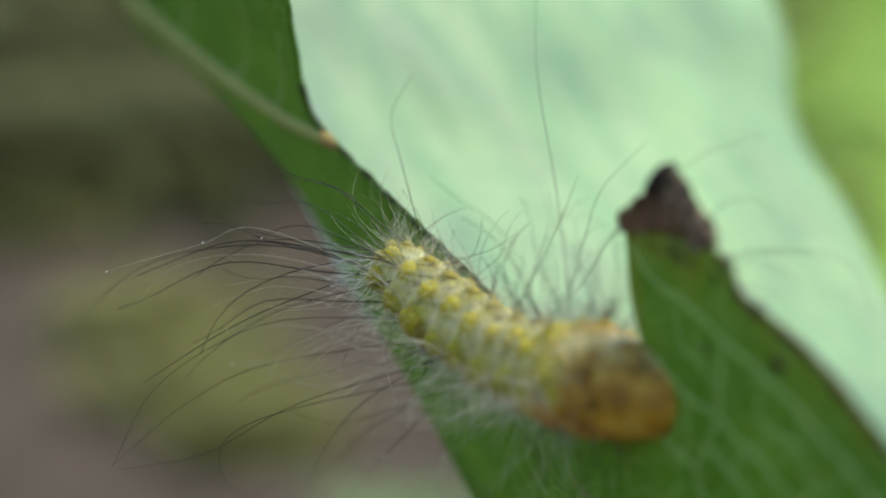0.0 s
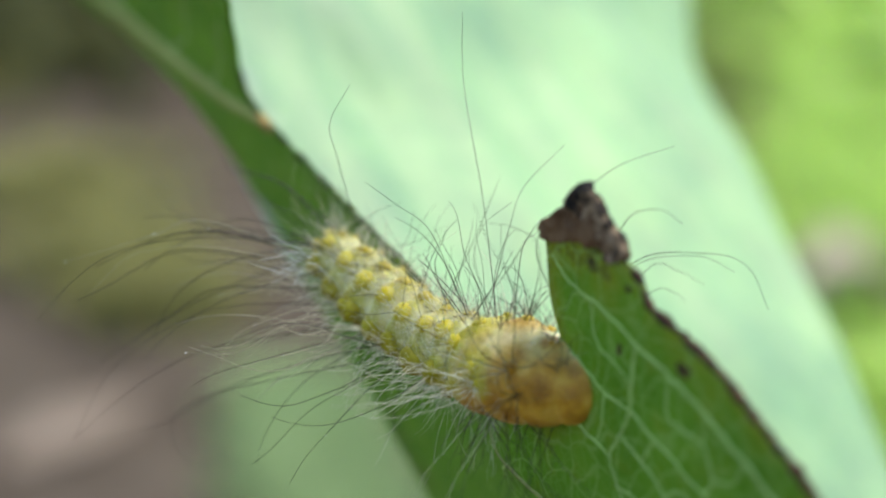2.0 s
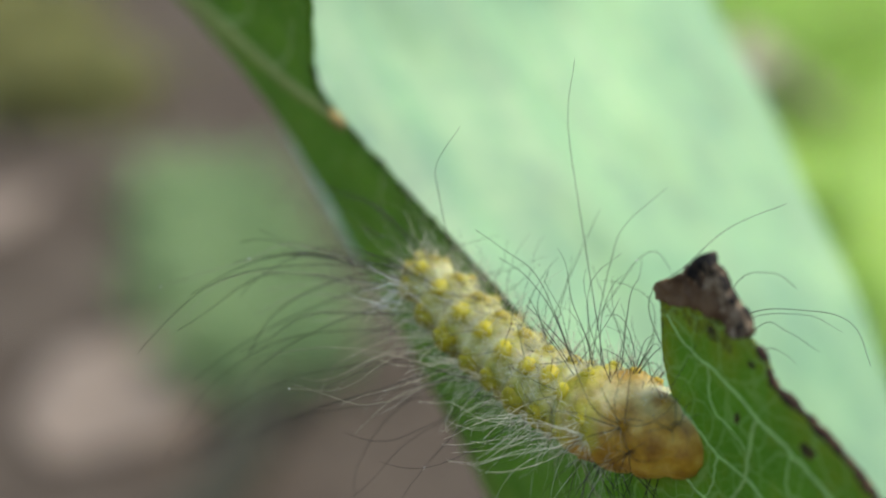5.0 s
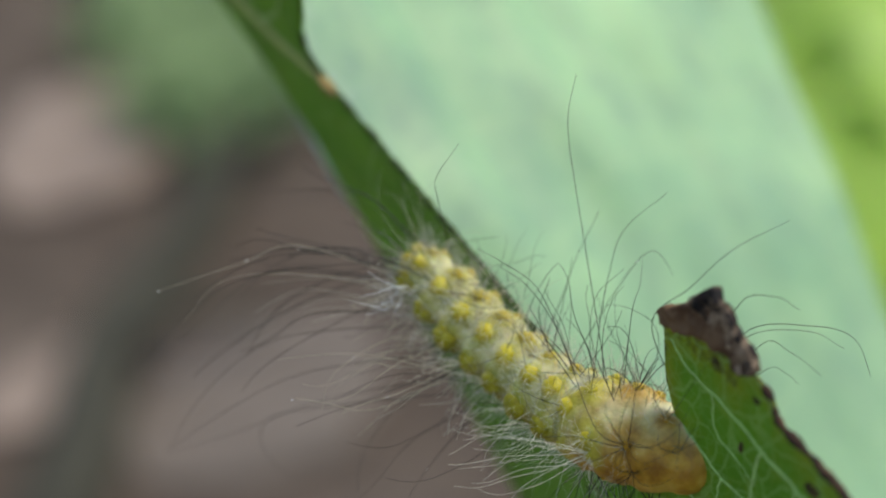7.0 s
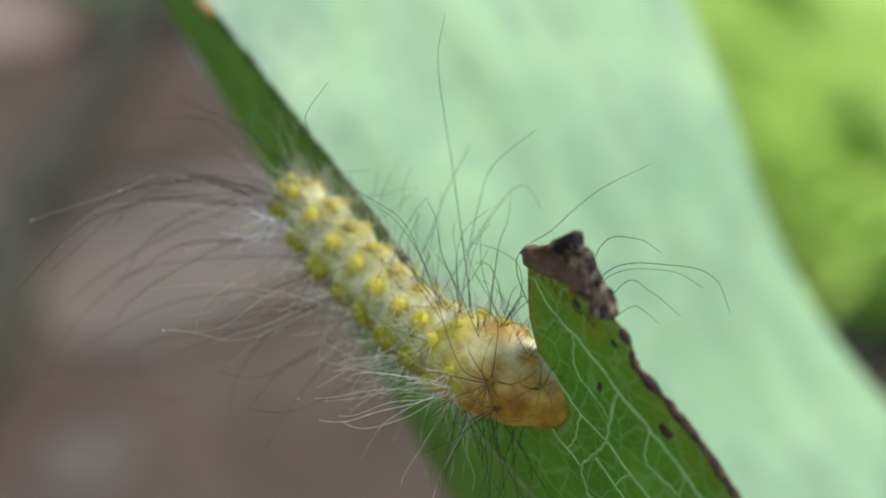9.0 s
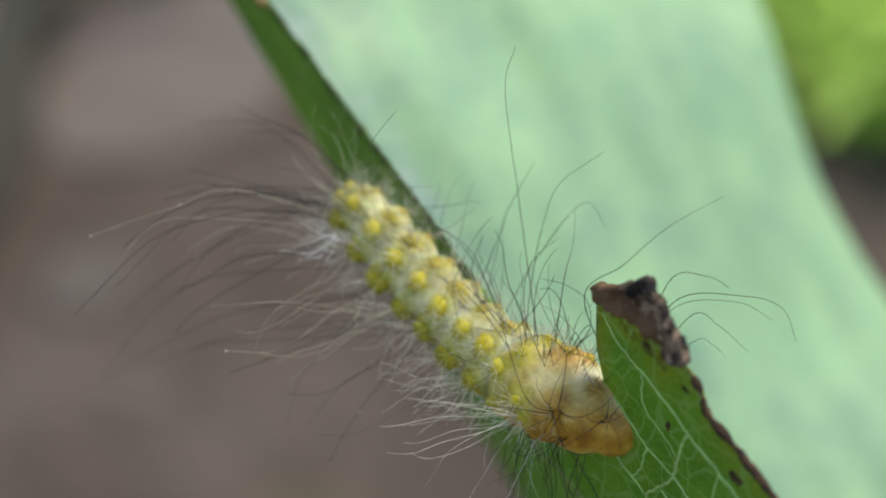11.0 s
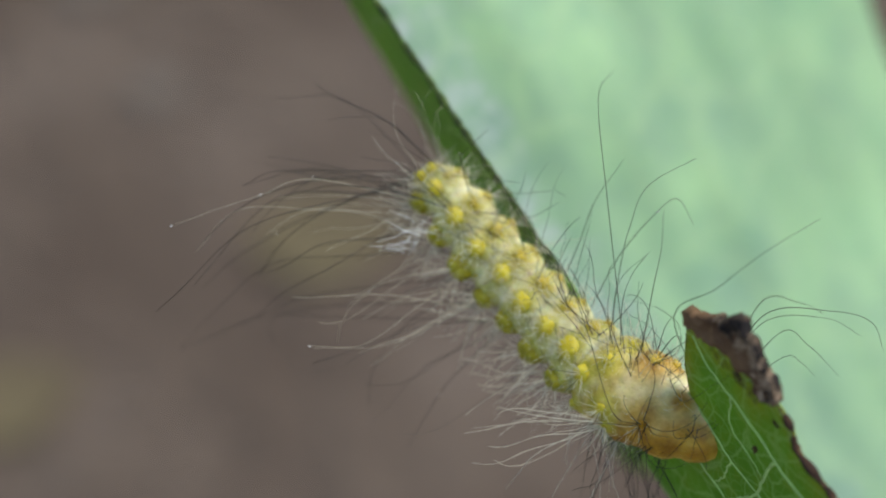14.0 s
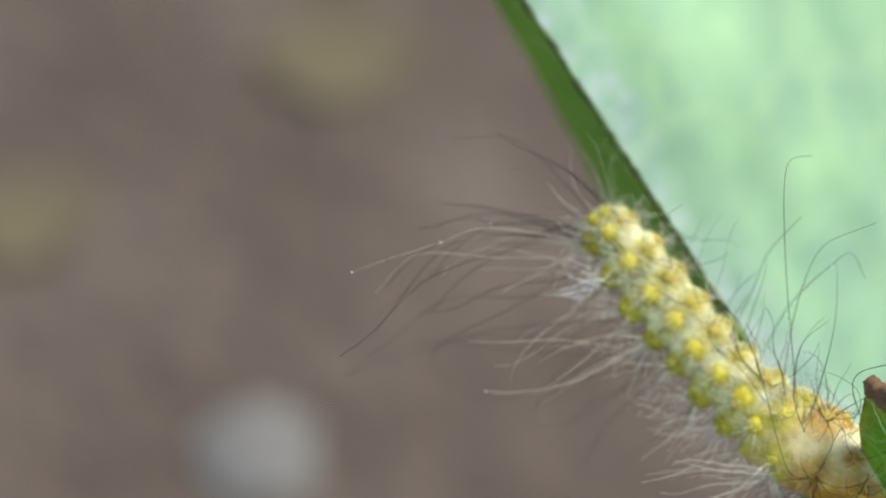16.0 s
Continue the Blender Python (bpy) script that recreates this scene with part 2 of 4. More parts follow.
M_TIP = leaf_material("dried_tip", (0.06, 0.033, 0.022), (0.15, 0.08, 0.045), (0.26, 0.15, 0.08), (0.20, 0.12, 0.07), 900.0, 0.8, 0.3, 0.08, 0.3,
                      old_and_sheen=[((0.34, 0.24, 0.17), 0.68, 0.80, 2600.0), ((0.012, 0.010, 0.012), 0.72, 0.86, 900.0)])
M_SPOT = plain("dark_spot", (0.075, 0.055, 0.020), 0.7, 0.3, 0.6)
# uneven sky sheen in the colours: dim blue-green and bluish haze by the left edge
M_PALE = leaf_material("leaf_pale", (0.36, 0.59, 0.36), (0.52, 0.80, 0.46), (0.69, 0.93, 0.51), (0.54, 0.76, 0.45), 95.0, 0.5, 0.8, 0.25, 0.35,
                       old_and_sheen=[((0.25, 0.42, 0.33), 0.5, 1.0, 160.0), ((0.50, 0.60, 0.60), 0.85, 1.05, 700.0)], blotch=(70.0, (0.27, 0.52, 0.33), 0.6))


def skin_material():
    """Ringed skin: cream and yellow mottling that turns translucent orange-brown where the animal does."""
    m, t, p, link = material("caterpillar_skin")
    co = t.nodes.new("ShaderNodeTexCoord")
    big = node(t, "TexNoise", Scale=850.0, Detail=4.0, Roughness=0.6)
    link(co.outputs["Object"], big.inputs["Vector"])
    pale = ramp(t, [(0.3, (0.33, 0.31, 0.11)), (0.46, (0.59, 0.56, 0.24)), (0.62, (0.85, 0.82, 0.50))])
    warm = ramp(t, [(0.3, (0.32, 0.135, 0.006)), (0.5, (0.54, 0.28, 0.020)), (0.7, (0.72, 0.45, 0.07))])
    link(big.outputs[0], pale.inputs[0])
    link(big.outputs[0], warm.inputs[0])
    tone = t.nodes.new("ShaderNodeAttribute")
    tone.attribute_name = "orange"
    mix = t.nodes.new("ShaderNodeMix")
    mix.data_type = 'RGBA'
    link(tone.outputs["Fac"], mix.inputs[0])
    link(pale.outputs[0], mix.inputs[6])
    link(warm.outputs[0], mix.inputs[7])
    gold = ramp(t, [(0.3, (0.34, 0.29, 0.010)), (0.5, (0.52, 0.45, 0.022)), (0.7, (0.68, 0.60, 0.08))])
    link(big.outputs[0], gold.inputs[0])
    hue = t.nodes.new("ShaderNodeAttribute")
    hue.attribute_name = "yellow"
    both = t.nodes.new("ShaderNodeMix")
    both.data_type = 'RGBA'
    link(hue.outputs["Fac"], both.inputs[0])
    link(mix.outputs[2], both.inputs[6])
    link(gold.outputs[0], both.inputs[7])
    # shade of the low flank, mixed into the skin colour
    shade_mask = t.nodes.new("ShaderNodeAttribute")
    shade_mask.attribute_name = "flank_shade"
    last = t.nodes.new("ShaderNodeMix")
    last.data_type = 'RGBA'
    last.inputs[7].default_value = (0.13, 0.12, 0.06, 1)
    link(shade_mask.outputs["Fac"], last.inputs[0])
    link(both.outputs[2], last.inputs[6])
    milk = t.nodes.new("ShaderNodeAttribute")
    milk.attribute_name = "cream"
    white = t.nodes.new("ShaderNodeMix")
    white.data_type = 'RGBA'
    white.inputs[7].default_value = (0.86, 0.84, 0.58, 1)
    link(milk.outputs["Fac"], white.inputs[0])
    link(last.outputs[2], white.inputs[6])
    link(white.outputs[2], p.inputs["Base Color"])
    fine = node(t, "TexNoise", Scale=3500.0, Detail=3.0)
    link(co.outputs["Object"], fine.inputs["Vector"])
    b = node(t, "Bump", Strength=0.6, Distance=0.0001)
    link(fine.outputs[0], b.inputs["Height"])
    crease = node(t, "TexNoise", Scale=1500.0, Detail=2.0, Distortion=0.8)
    link(co.outputs["Object"], crease.inputs["Vector"])
    b2 = node(t, "Bump", Strength=0.5, Distance=0.0002)
    link(crease.outputs[0], b2.inputs["Height"])
    link(b.outputs[0], b2.inputs["Normal"])
    link(b2.outputs[0], p.inputs["Normal"])
    p.inputs["Roughness"].default_value = 0.5
    p.inputs["Subsurface Weight"].default_value = 0.6
    p.inputs["Subsurface Radius"].default_value = (0.0012, 0.0008, 0.0003)
    p.inputs["Subsurface Scale"].default_value = 1.0
    return m


M_SKIN = skin_material()
# green-yellow warts of the flank, darkened in colour for the shade on their undersides
M_WART = speckled("wart_green_yellow_shaded", (0.22, 0.19, 0.010), (0.37, 0.32, 0.016), (0.56, 0.50, 0.05), 2600.0, 0.5, 0.5, 6000.0, 0.00006, 0.4, 0.4)
M_WART_OCHRE = speckled("wart_yellow", (0.52, 0.40, 0.018), (0.66, 0.53, 0.04), (0.78, 0.66, 0.12), 2600.0, 0.5, 0.5, 6000.0, 0.00006, 0.4, 0.4)
M_WART_TAN = speckled("wart_tan", (0.46, 0.33, 0.03), (0.58, 0.44, 0.06), (0.70, 0.56, 0.14), 2600.0, 0.5, 0.5, 6000.0, 0.00006, 0.4, 0.4)
M_WART_ORANGE = speckled("wart_orange", (0.60, 0.35, 0.02), (0.72, 0.47, 0.06), (0.82, 0.60, 0.14), 2600.0, 0.5, 0.5, 6000.0, 0.00006, 0.4, 0.4)
M_WART_FRONT = speckled("wart_amber", (0.40, 0.17, 0.008), (0.52, 0.25, 0.014), (0.62, 0.33, 0.03), 2600.0, 0.5, 0.5, 6000.0, 0.00006, 0.4, 0.4)
M_HAIR_DARK = plain("hair_dark", (0.024, 0.018, 0.014), 0.4)
M_BRISTLE = plain("bristle_pale", (0.72, 0.69, 0.56), 0.35, 0.6)
M_HAIR_PALE = plain("hair_pale", (0.46, 0.42, 0.32), 0.35, 0.6)
M_HAIR_WHITE = plain("hair_white", (0.85, 0.86, 0.88), 0.3, 0.6)
M_SOIL = speckled("soil", (0.080, 0.057, 0.046), (0.120, 0.090, 0.074), (0.175, 0.136, 0.115), 13.0, 0.95, 0.8, 90.0, 0.01, 0.2)
M_TAN = speckled("dry_leaf_tan", (0.25, 0.185, 0.155), (0.33, 0.245, 0.205), (0.40, 0.305, 0.26), 40.0, 0.8)
M_PINK = speckled("dry_leaf_pink", (0.48, 0.38, 0.32), (0.58, 0.47, 0.41), (0.66, 0.56, 0.50), 40.0, 0.8)
M_OCHRE = speckled("dry_leaf_ochre", (0.10, 0.076, 0.045), (0.130, 0.100, 0.058), (0.16, 0.128, 0.07), 40.0, 0.8)
M_STONE = speckled("stone_grey", (0.11, 0.086, 0.072), (0.135, 0.108, 0.092), (0.16, 0.132, 0.115), 60.0, 0.8)
M_GREY = speckled("stone_pale", (0.14, 0.128, 0.12), (0.18, 0.166, 0.157), (0.22, 0.205, 0.195), 80.0, 0.8)
M_DUST = speckled("dry_leaf_dusty", (0.15, 0.117, 0.10), (0.185, 0.147, 0.127), (0.22, 0.178, 0.157), 50.0, 0.8)
M_WEED = leaf_material("leaf_weed", (0.11, 0.115, 0.05), (0.15, 0.155, 0.065), (0.20, 0.20, 0.09), (0.20, 0.20, 0.09), 60.0, 0.7, 0.2, 0.2)
M_OLIVE = leaf_material("leaf_olive", (0.24, 0.225, 0.075), (0.32, 0.30, 0.10), (0.38, 0.36, 0.14), (0.38, 0.37, 0.16), 60.0, 0.6, 0.3, 0.2)
M_GREEN = leaf_material("leaf_green", (0.24, 0.36, 0.16), (0.31, 0.44, 0.20), (0.38, 0.52, 0.26), (0.33, 0.45, 0.20), 60.0, 0.5, 0.4, 0.25)
M_BRIGHT = leaf_material("leaf_bright", (0.46, 0.68, 0.11), (0.58, 0.82, 0.17), (0.68, 0.90, 0.27), (0.48, 0.70, 0.18), 60.0, 0.45, 0.4, 0.3)
M_BARK = speckled("bark_dark", (0.040, 0.037, 0.026), (0.055, 0.050, 0.036), (0.07, 0.064, 0.048), 120.0, 0.8)
M_STEM = speckled("stem_olive", (0.035, 0.04, 0.02), (0.06, 0.065, 0.035), (0.09, 0.10, 0.05), 120.0, 0.7)

# ---- ground ----
def soil_height(x, y):
    return 0.006 * noise.noise((x * 9, y * 9, 0.2)) + 0.003 * noise.noise((x * 31, y * 31, 2.2)) - 0.004


def build_ground():
    """One sheet of soil, fine near the plant and coarse towards the horizon."""
    verts, faces = [], []
    near = [k * 0.0125 for k in range(-56, 57)]
    out = [0.7 + 0.05 * 1.32 ** k for k in range(1, 26)]
    span = [-v for v in reversed(out)] + near + out
    n = len(span)
    for y in span:
        for x in span:
            verts.append((x, y + 0.6, soil_height(x, y + 0.6)))
    for j in range(n - 1):
        for i in range(n - 1):
            k = j * n + i
            faces.append((k, k + 1, k + n + 1, k + n))
    g = part("ground", (verts, faces), M_SOIL, None, "bare brown soil with small clods and litter", "structure")
    tagged(g, category="ground")


build_ground()


def litter_leaf(place, length, width, turn, mat, label, curl=0.25, lift=0.012):
    """A fallen leaf: pointed oval, cupped, with a midrib."""
    top = thing("fallen_leaf", Vector((place[0], place[1], 0.0)), label, "fallen leaf", "leaf litter")
    verts, faces = [], []
    c, s = math.cos(turn), math.sin(turn)
    n, m = 16, 9

    def at(a, b):
        w = width * 0.5 * math.sin(math.pi * min(1, max(0, a)) ** 0.8) * (1 + 0.08 * math.sin(a * 23 + place[0] * 50))
        x, y = (a - 0.5) * length, b * w
        z = lift * (0.35 + curl * (b * b) + 0.5 * math.sin(a * 5 + place[1] * 9) * 0.5 + 0.3)
        px, py = place[0] + x * c - y * s, place[1] + x * s + y * c
        return Vector((px, py, soil_height(px, py) + max(z, 0.0008)))
    for i in range(n + 1):
        for j in range(m):
            verts.append(at(i / n, j / (m - 1) * 2 - 1))
    for i in range(n):
        for j in range(m - 1):
            k = i * m + j
            faces.append((k, k + 1, k + m + 1, k + m))
    b = part("blade", (verts, faces), mat, top)
    so = b.modifiers.new("thick", 'SOLIDIFY')
    so.thickness = 0.0008
    part("midrib", tube([at(k / 12, 0) + Vector((0, 0, 0.0006)) for k in range(13)], [0.0012 * (1 - k / 15) for k in range(13)], 5), mat, top)
    return top


def pebble(place, size, mat, label):
    top = thing("stone", Vector((place[0], place[1], 0.0)), label, "stone", "stones on the soil")
    bm = bmesh.new()
    bmesh.ops.create_icosphere(bm, subdivisions=3, radius=1)
    verts = []
    for v in bm.verts:
        d = v.co.normalized()
        r = 1 + 0.25 * noise.noise(d * 1.7 + Vector((place[0] * 40, place[1] * 40, 0)))
        verts.append(Vector((place[0] + d.x * r * size, place[1] + d.y * r * size * 0.8, soil_height(*place) + d.z * r * size * 0.35)))
    faces = [tuple(v.index for v in f.verts) for f in bm.faces]
    bm.free()
    part("stone_body", (verts, faces), mat, top)
    return top

# ---- the eaten leaf ----
MARGIN = [(-40, -40), (-30.5, -18), (-30.6, -6.5), (-32.6, -2.0), (-34.6, 1.2), (-35.2, 3.0), (-32.9, 3.8), (-27, 4.5), (-22, 5.0), (-17, 5.5), (-12, 6.3),
          (-8.5, 6.9), (-5, 7.2), (-2.4, 6.4), (-1.6, 5.0), (-2.8, 3.7), (-4.2, 1.8), (-5.2, -0.5), (-5.6, -1.15), (-4.8, -1.6), (-2.6, -1.7),
          (-0.3, -2.1), (1.2, -1.75), (2.0, -0.98), (3.4, -0.78), (5.6, -0.28), (7.7, 0.36), (9.3, 1.12), (10.9, 1.85), (12.5, 2.68), (20, 5.7), (32, 10.3)]
FAR_SIDE = [(46, 24), (44, 54), (14, 58), (2, 57), (-10, 56), (-17, 49), (-24, 39), (-30, 29), (-35, 22), (-39, 17), (-43, 13), (-49, 10), (-58, 8.8), (-67, 8.8), (-82, 9.5), (-90, -8), (-64, -36)]


def build_eaten_leaf():
    top = thing("eaten_leaf", on_blade(30, 30), "dark green leaf with eaten, browned margin and pale veins", "leaf")
    line = curve_through(MARGIN, 14)
    rough = []
    for k, p in enumerate(line):
        j = 0.14 * noise.noise((p[0] * 2.3, p[1] * 2.3, 7)) + 0.07 * noise.noise((p[0] * 7, p[1] * 7, 3))
        rough.append((p[0] + 0.4 * j, p[1] + j))
    far = [tuple(p) for p in curve_through(FAR_SIDE, 6)]
    geo = sheet(rough + far, 0.33, on_blade, 0.24)
    near = off_line([p for p in line if p[0] > -5.5 and -2.2 < p[1] < 12])
    tip = off_line([(-4.6, -1.2), (-3.0, -1.3), (-1.2, -1.4)])
    age_and_sheen(part("blade", geo, M_BLADE, top, "dark green underside with a net of veins"), geo, lambda u, v: min(1.0, math.exp(-near(u, v) / 0.8) * 1.0 + 0.85 * math.exp(-(tip(u, v) / 1.3) ** 2)))

    def vein(pts, r0, r1, name="vein", mat=M_VEIN):
        path = curve_through(pts, 9)
        n = len(path)
        w = [on_blade(p[0] + 0.13 * noise.noise((k * 0.4, p[0], 0)), p[1] + 0.13 * noise.noise((p[1], k * 0.4, 3)), 0.12) for k, p in enumerate(path)]
        part(name, tube(w, [0.001 * (r0 + (r1 - r0) * k / (n - 1)) for k in range(n)], 6, (way_blade(0, 0, 1), 0.55)), mat, top)
    vein([(34, 14), (20, 7), (14.5, 4.7), (12.2, 4.1), (10.1, 3.5), (8.7, 2.8), (7.1, 2.25), (5.0, 1.6), (3.2, 1.15), (1.6, 0.95), (-1.1, 0.45), (-3.2, 0.3), (-4.7, -0.3)], 0.17, 0.06, "side_vein")
    vein([(30, 16), (14, 10.6), (6.5, 9.5), (4.2, 9.75), (1.3, 10.4), (-1.7, 11.0), (-3.8, 11.1), (-6.5, 10.7), (-12, 9.6), (-18, 8.2)], 0.22, 0.12, "midrib", M_MIDRIB)
    vein([(-78, 6.6), (-57, 6.1), (-47, 5.5), (-40, 4.9), (-33.2, 3.9)], 0.85, 0.36, "side_vein", M_PETIOLE)
    for pts in ([(-52, 5.8), (-43, 1.0), (-38, -9)], [(-64, 6.3), (-52, -1.0), (-45, -14)], [(-43, 5.2), (-38.5, 2.2), (-35.2, -1.5)]):
        vein(pts, 0.16, 0.08)
    part("scar", tube([on_blade(-34.0, 3.7, 0.1), on_blade(-33.3, 3.85, 0.22), on_blade(-32.6, 3.95, 0.2), on_blade(-32.1, 4.1, 0.05)], [0.00012, 0.00034, 0.0003, 0.0001], 8), M_SCAR, top, "tan scar where the vein was bitten through")
    for pts in ([(1.55, 0.95), (1.6, 2.4), (1.8, 3.7), (1.42, 5.15), (0.93, 6.38), (1.62, 7.42), (2.55, 8.34), (3.3, 9.9)],
                [(-3.42, 3.06), (-1.73, 3.39), (-0.06, 3.9), (1.8, 3.85)], [(1.8, 3.8), (3.19, 4.2), (4.63, 4.56), (5.73, 4.97), (6.73, 5.04), (6.97, 4.26), (6.24, 3.22), (4.87, 3.12), (3.98, 2.88), (3.75, 1.4)],
                [(1.46, 5.2), (2.92, 5.6), (4.53, 6.43), (5.46, 7.22), (6.57, 8.2), (6.9, 9.5)], [(6.73, 5.04), (7.23, 5.92), (8.16, 6.67), (9.34, 5.97), (9.74, 5.02), (10.05, 3.5)],
                [(8.16, 6.67), (7.57, 8.04), (7.4, 9.5)], [(-1.79, 6.11), (-0.14, 6.3), (0.93, 6.38)]):
        vein(pts, 0.088, 0.05)
    for pts in ([(-1.68, 0.45), (-0.98, 1.99), (0.83, 2.52), (1.6, 2.77)], [(12.25, 4.1), (12.82, 4.91), (12.6, 6.0), (12.2, 10.2)], [(6.97, 4.26), (8.01, 3.93), (8.47, 2.8)],
                [(4.53, 6.43), (5.42, 5.69), (6.41, 6.15), (7.2, 5.92)], [(6.24, 3.22), (6.02, 1.95)], [(14.5, 4.9), (15, 8.0), (17, 10.0), (18, 11.8)], [(2.92, 5.6), (3.5, 4.3)], [(5.46, 7.2), (4.2, 7.9), (3.0, 9.0)],
                [(9.34, 5.97), (10.6, 6.9), (11.0, 9.9)], [(1.62, 7.42), (3.2, 7.3), (4.7, 6.6)], [(-0.06, 3.9), (0.1, 5.3), (-0.1, 6.3)],
                [(-1.0, 10.9), (-1.5, 14), (-0.5, 18), (1, 24)], [(4.2, 10.0), (4.6, 14), (7, 19), (8, 26)],
                [(-6, 10.6), (-8, 13), (-8.5, 18)], [(-12, 9.6), (-14, 12), (-15, 15)], [(-20, 5.4), (-23, 9), (-25, 14)], [(-28, 4.6), (-31, 9), (-33, 14)]):
        vein(pts, 0.06, 0.034)
    # browned, crumbling rim along the eaten margin
    i0 = min(range(len(line)), key=lambda k: abs(line[k][0] + 0.6) + abs(line[k][1] + 2.0))
    rim = [(p[0], p[1]) for p in rough[i0:] if p[0] < 31]
    part("browned_rim", tube([on_blade(p[0], p[1] + 0.03, 0.02) for p in rim],
         [0.001 * max(0.05, 0.17 + 0.15 * noise.noise((p[0] * 1.7, p[1] * 1.7, 5)) + 0.07 * noise.noise((p[0] * 6, 2, 5))) for p in rim], 8), M_RIM, top, "dark brown withered margin")
    i1 = min(range(len(line)), key=lambda k: abs(line[k][0] + 12) + abs(line[k][1] - 6.3))
    i2 = min(range(len(line)), key=lambda k: abs(line[k][0] + 34.6) + abs(line[k][1] - 1.2))
    cut = rough[i2:i1]
    part("cut_edge", tube([on_blade(p[0], p[1] + 0.05, 0.0) for p in cut],
         [0.001 * max(0.05, 0.15 + 0.09 * noise.noise((p[0] * 3.1, p[1] * 3, 8)) + 0.10 * noise.noise((p[0] * 9, 1, 8))) for p in cut], 6), M_CUT, top, "thin dark chewed edge")
    i3 = min(range(len(line)), key=lambda k: abs(line[k][0] + 3.6) + abs(line[k][1] - 2.6))
    i4 = min(range(len(line)), key=lambda k: abs(line[k][0] + 5.3) + abs(line[k][1] + 1.1))
    side = rough[i3:i4]
    part("browned_rim", tube([on_blade(p[0] + 0.03, p[1], 0.0) for p in side],
         [0.001 * max(0.04, 0.10 + 0.12 * noise.noise((p[0] * 2.7, p[1] * 2.7, 15))) for p in side], 6), M_RIM, top, "thin browned edge of the bite")
    # shrivelled brown tip
    tip_line = [(-5.5, -0.95), (-5.55, -1.5), (-4.8, -2.1), (-4.15, -2.95), (-3.5, -4.05), (-2.9, -4.3), (-2.0, -3.75), (-1.0, -3.1), (0.1, -2.65), (0.05, -2.1), (-0.8, -1.75), (-1.5, -2.0), (-2.3, -1.75), (-3.2, -1.6), (-4.4, -1.05)]
    ring = curve_through(tip_line + tip_line[:1], 5)[:-1]
    ring = [(p[0] + 0.12 * noise.noise((p[0] * 3, p[1] * 3, 1)), p[1] + 0.12 * noise.noise((p[0] * 3, p[1] * 3, 9))) for p in ring]

    def crumpled(u, v, h):
        return on_blade(u, v, h * 2.0 + 0.10 + 0.34 * noise.noise((u * 1.1, v * 1.1, 12)) + 0.16 * noise.noise((u * 2.6, v * 2.6, 4)) + 0.10 * noise.noise((u * 7, v * 7, 6)))
    geo = sheet(ring, 0.10, crumpled, 0.26)
    age_and_sheen(part("dried_tip", geo, M_TIP, top, "shrivelled black-brown tip"), geo, lambda u, v: min(1.0, max(0.0, (-v - 2.3) / 1.3)) * 0.8 + 0.8 * math.exp(-((u + 0.4) ** 2 + (v + 2.3) ** 2) / 0.5))
    # dead spots
    for u, v, a, b in ((4.5, 0.7, 0.46, 0.30), (0.51, 1.7, 0.15, 0.32), (3.7, 9.3, 0.42, 0.28), (0.62, -1.1, 0.22, 0.15), (-2.0, -1.25, 0.2, 0.13)):
        verts = [on_blade(u, v, 0.17)]
        for k in range(18):
            w = 2 * math.pi * k / 18
            r = 1 + 0.8 * noise.noise((math.cos(w) * 1.8 + u, math.sin(w) * 1.8 + v, 3))
            verts.append(on_blade(u + a * r * math.cos(w), v + b * r * math.sin(w), 0.125))
        part("dead_spot", (verts, [(0, 1 + k, 1 + (k + 1) % 18) for k in range(18)]), M_SPOT, top)
    # stalk down to the soil, behind the blade
    foot = on_blade(30, 30)
    base = Vector((foot.x + 0.05, foot.y + 0.02, -0.003))
    path = curve_through([tuple(on_blade(28, 28)), tuple(foot + Vector((0.02, 0.0, -0.02))), tuple(base + Vector((0, 0, 0.12))), tuple(base)], 10)
    part("stalk", tube([Vector(p) for p in path], [0.0011 + 0.0012 * k / len(path) for k in range(len(path))], 8), M_STEM, top)
    return top


build_eaten_leaf()


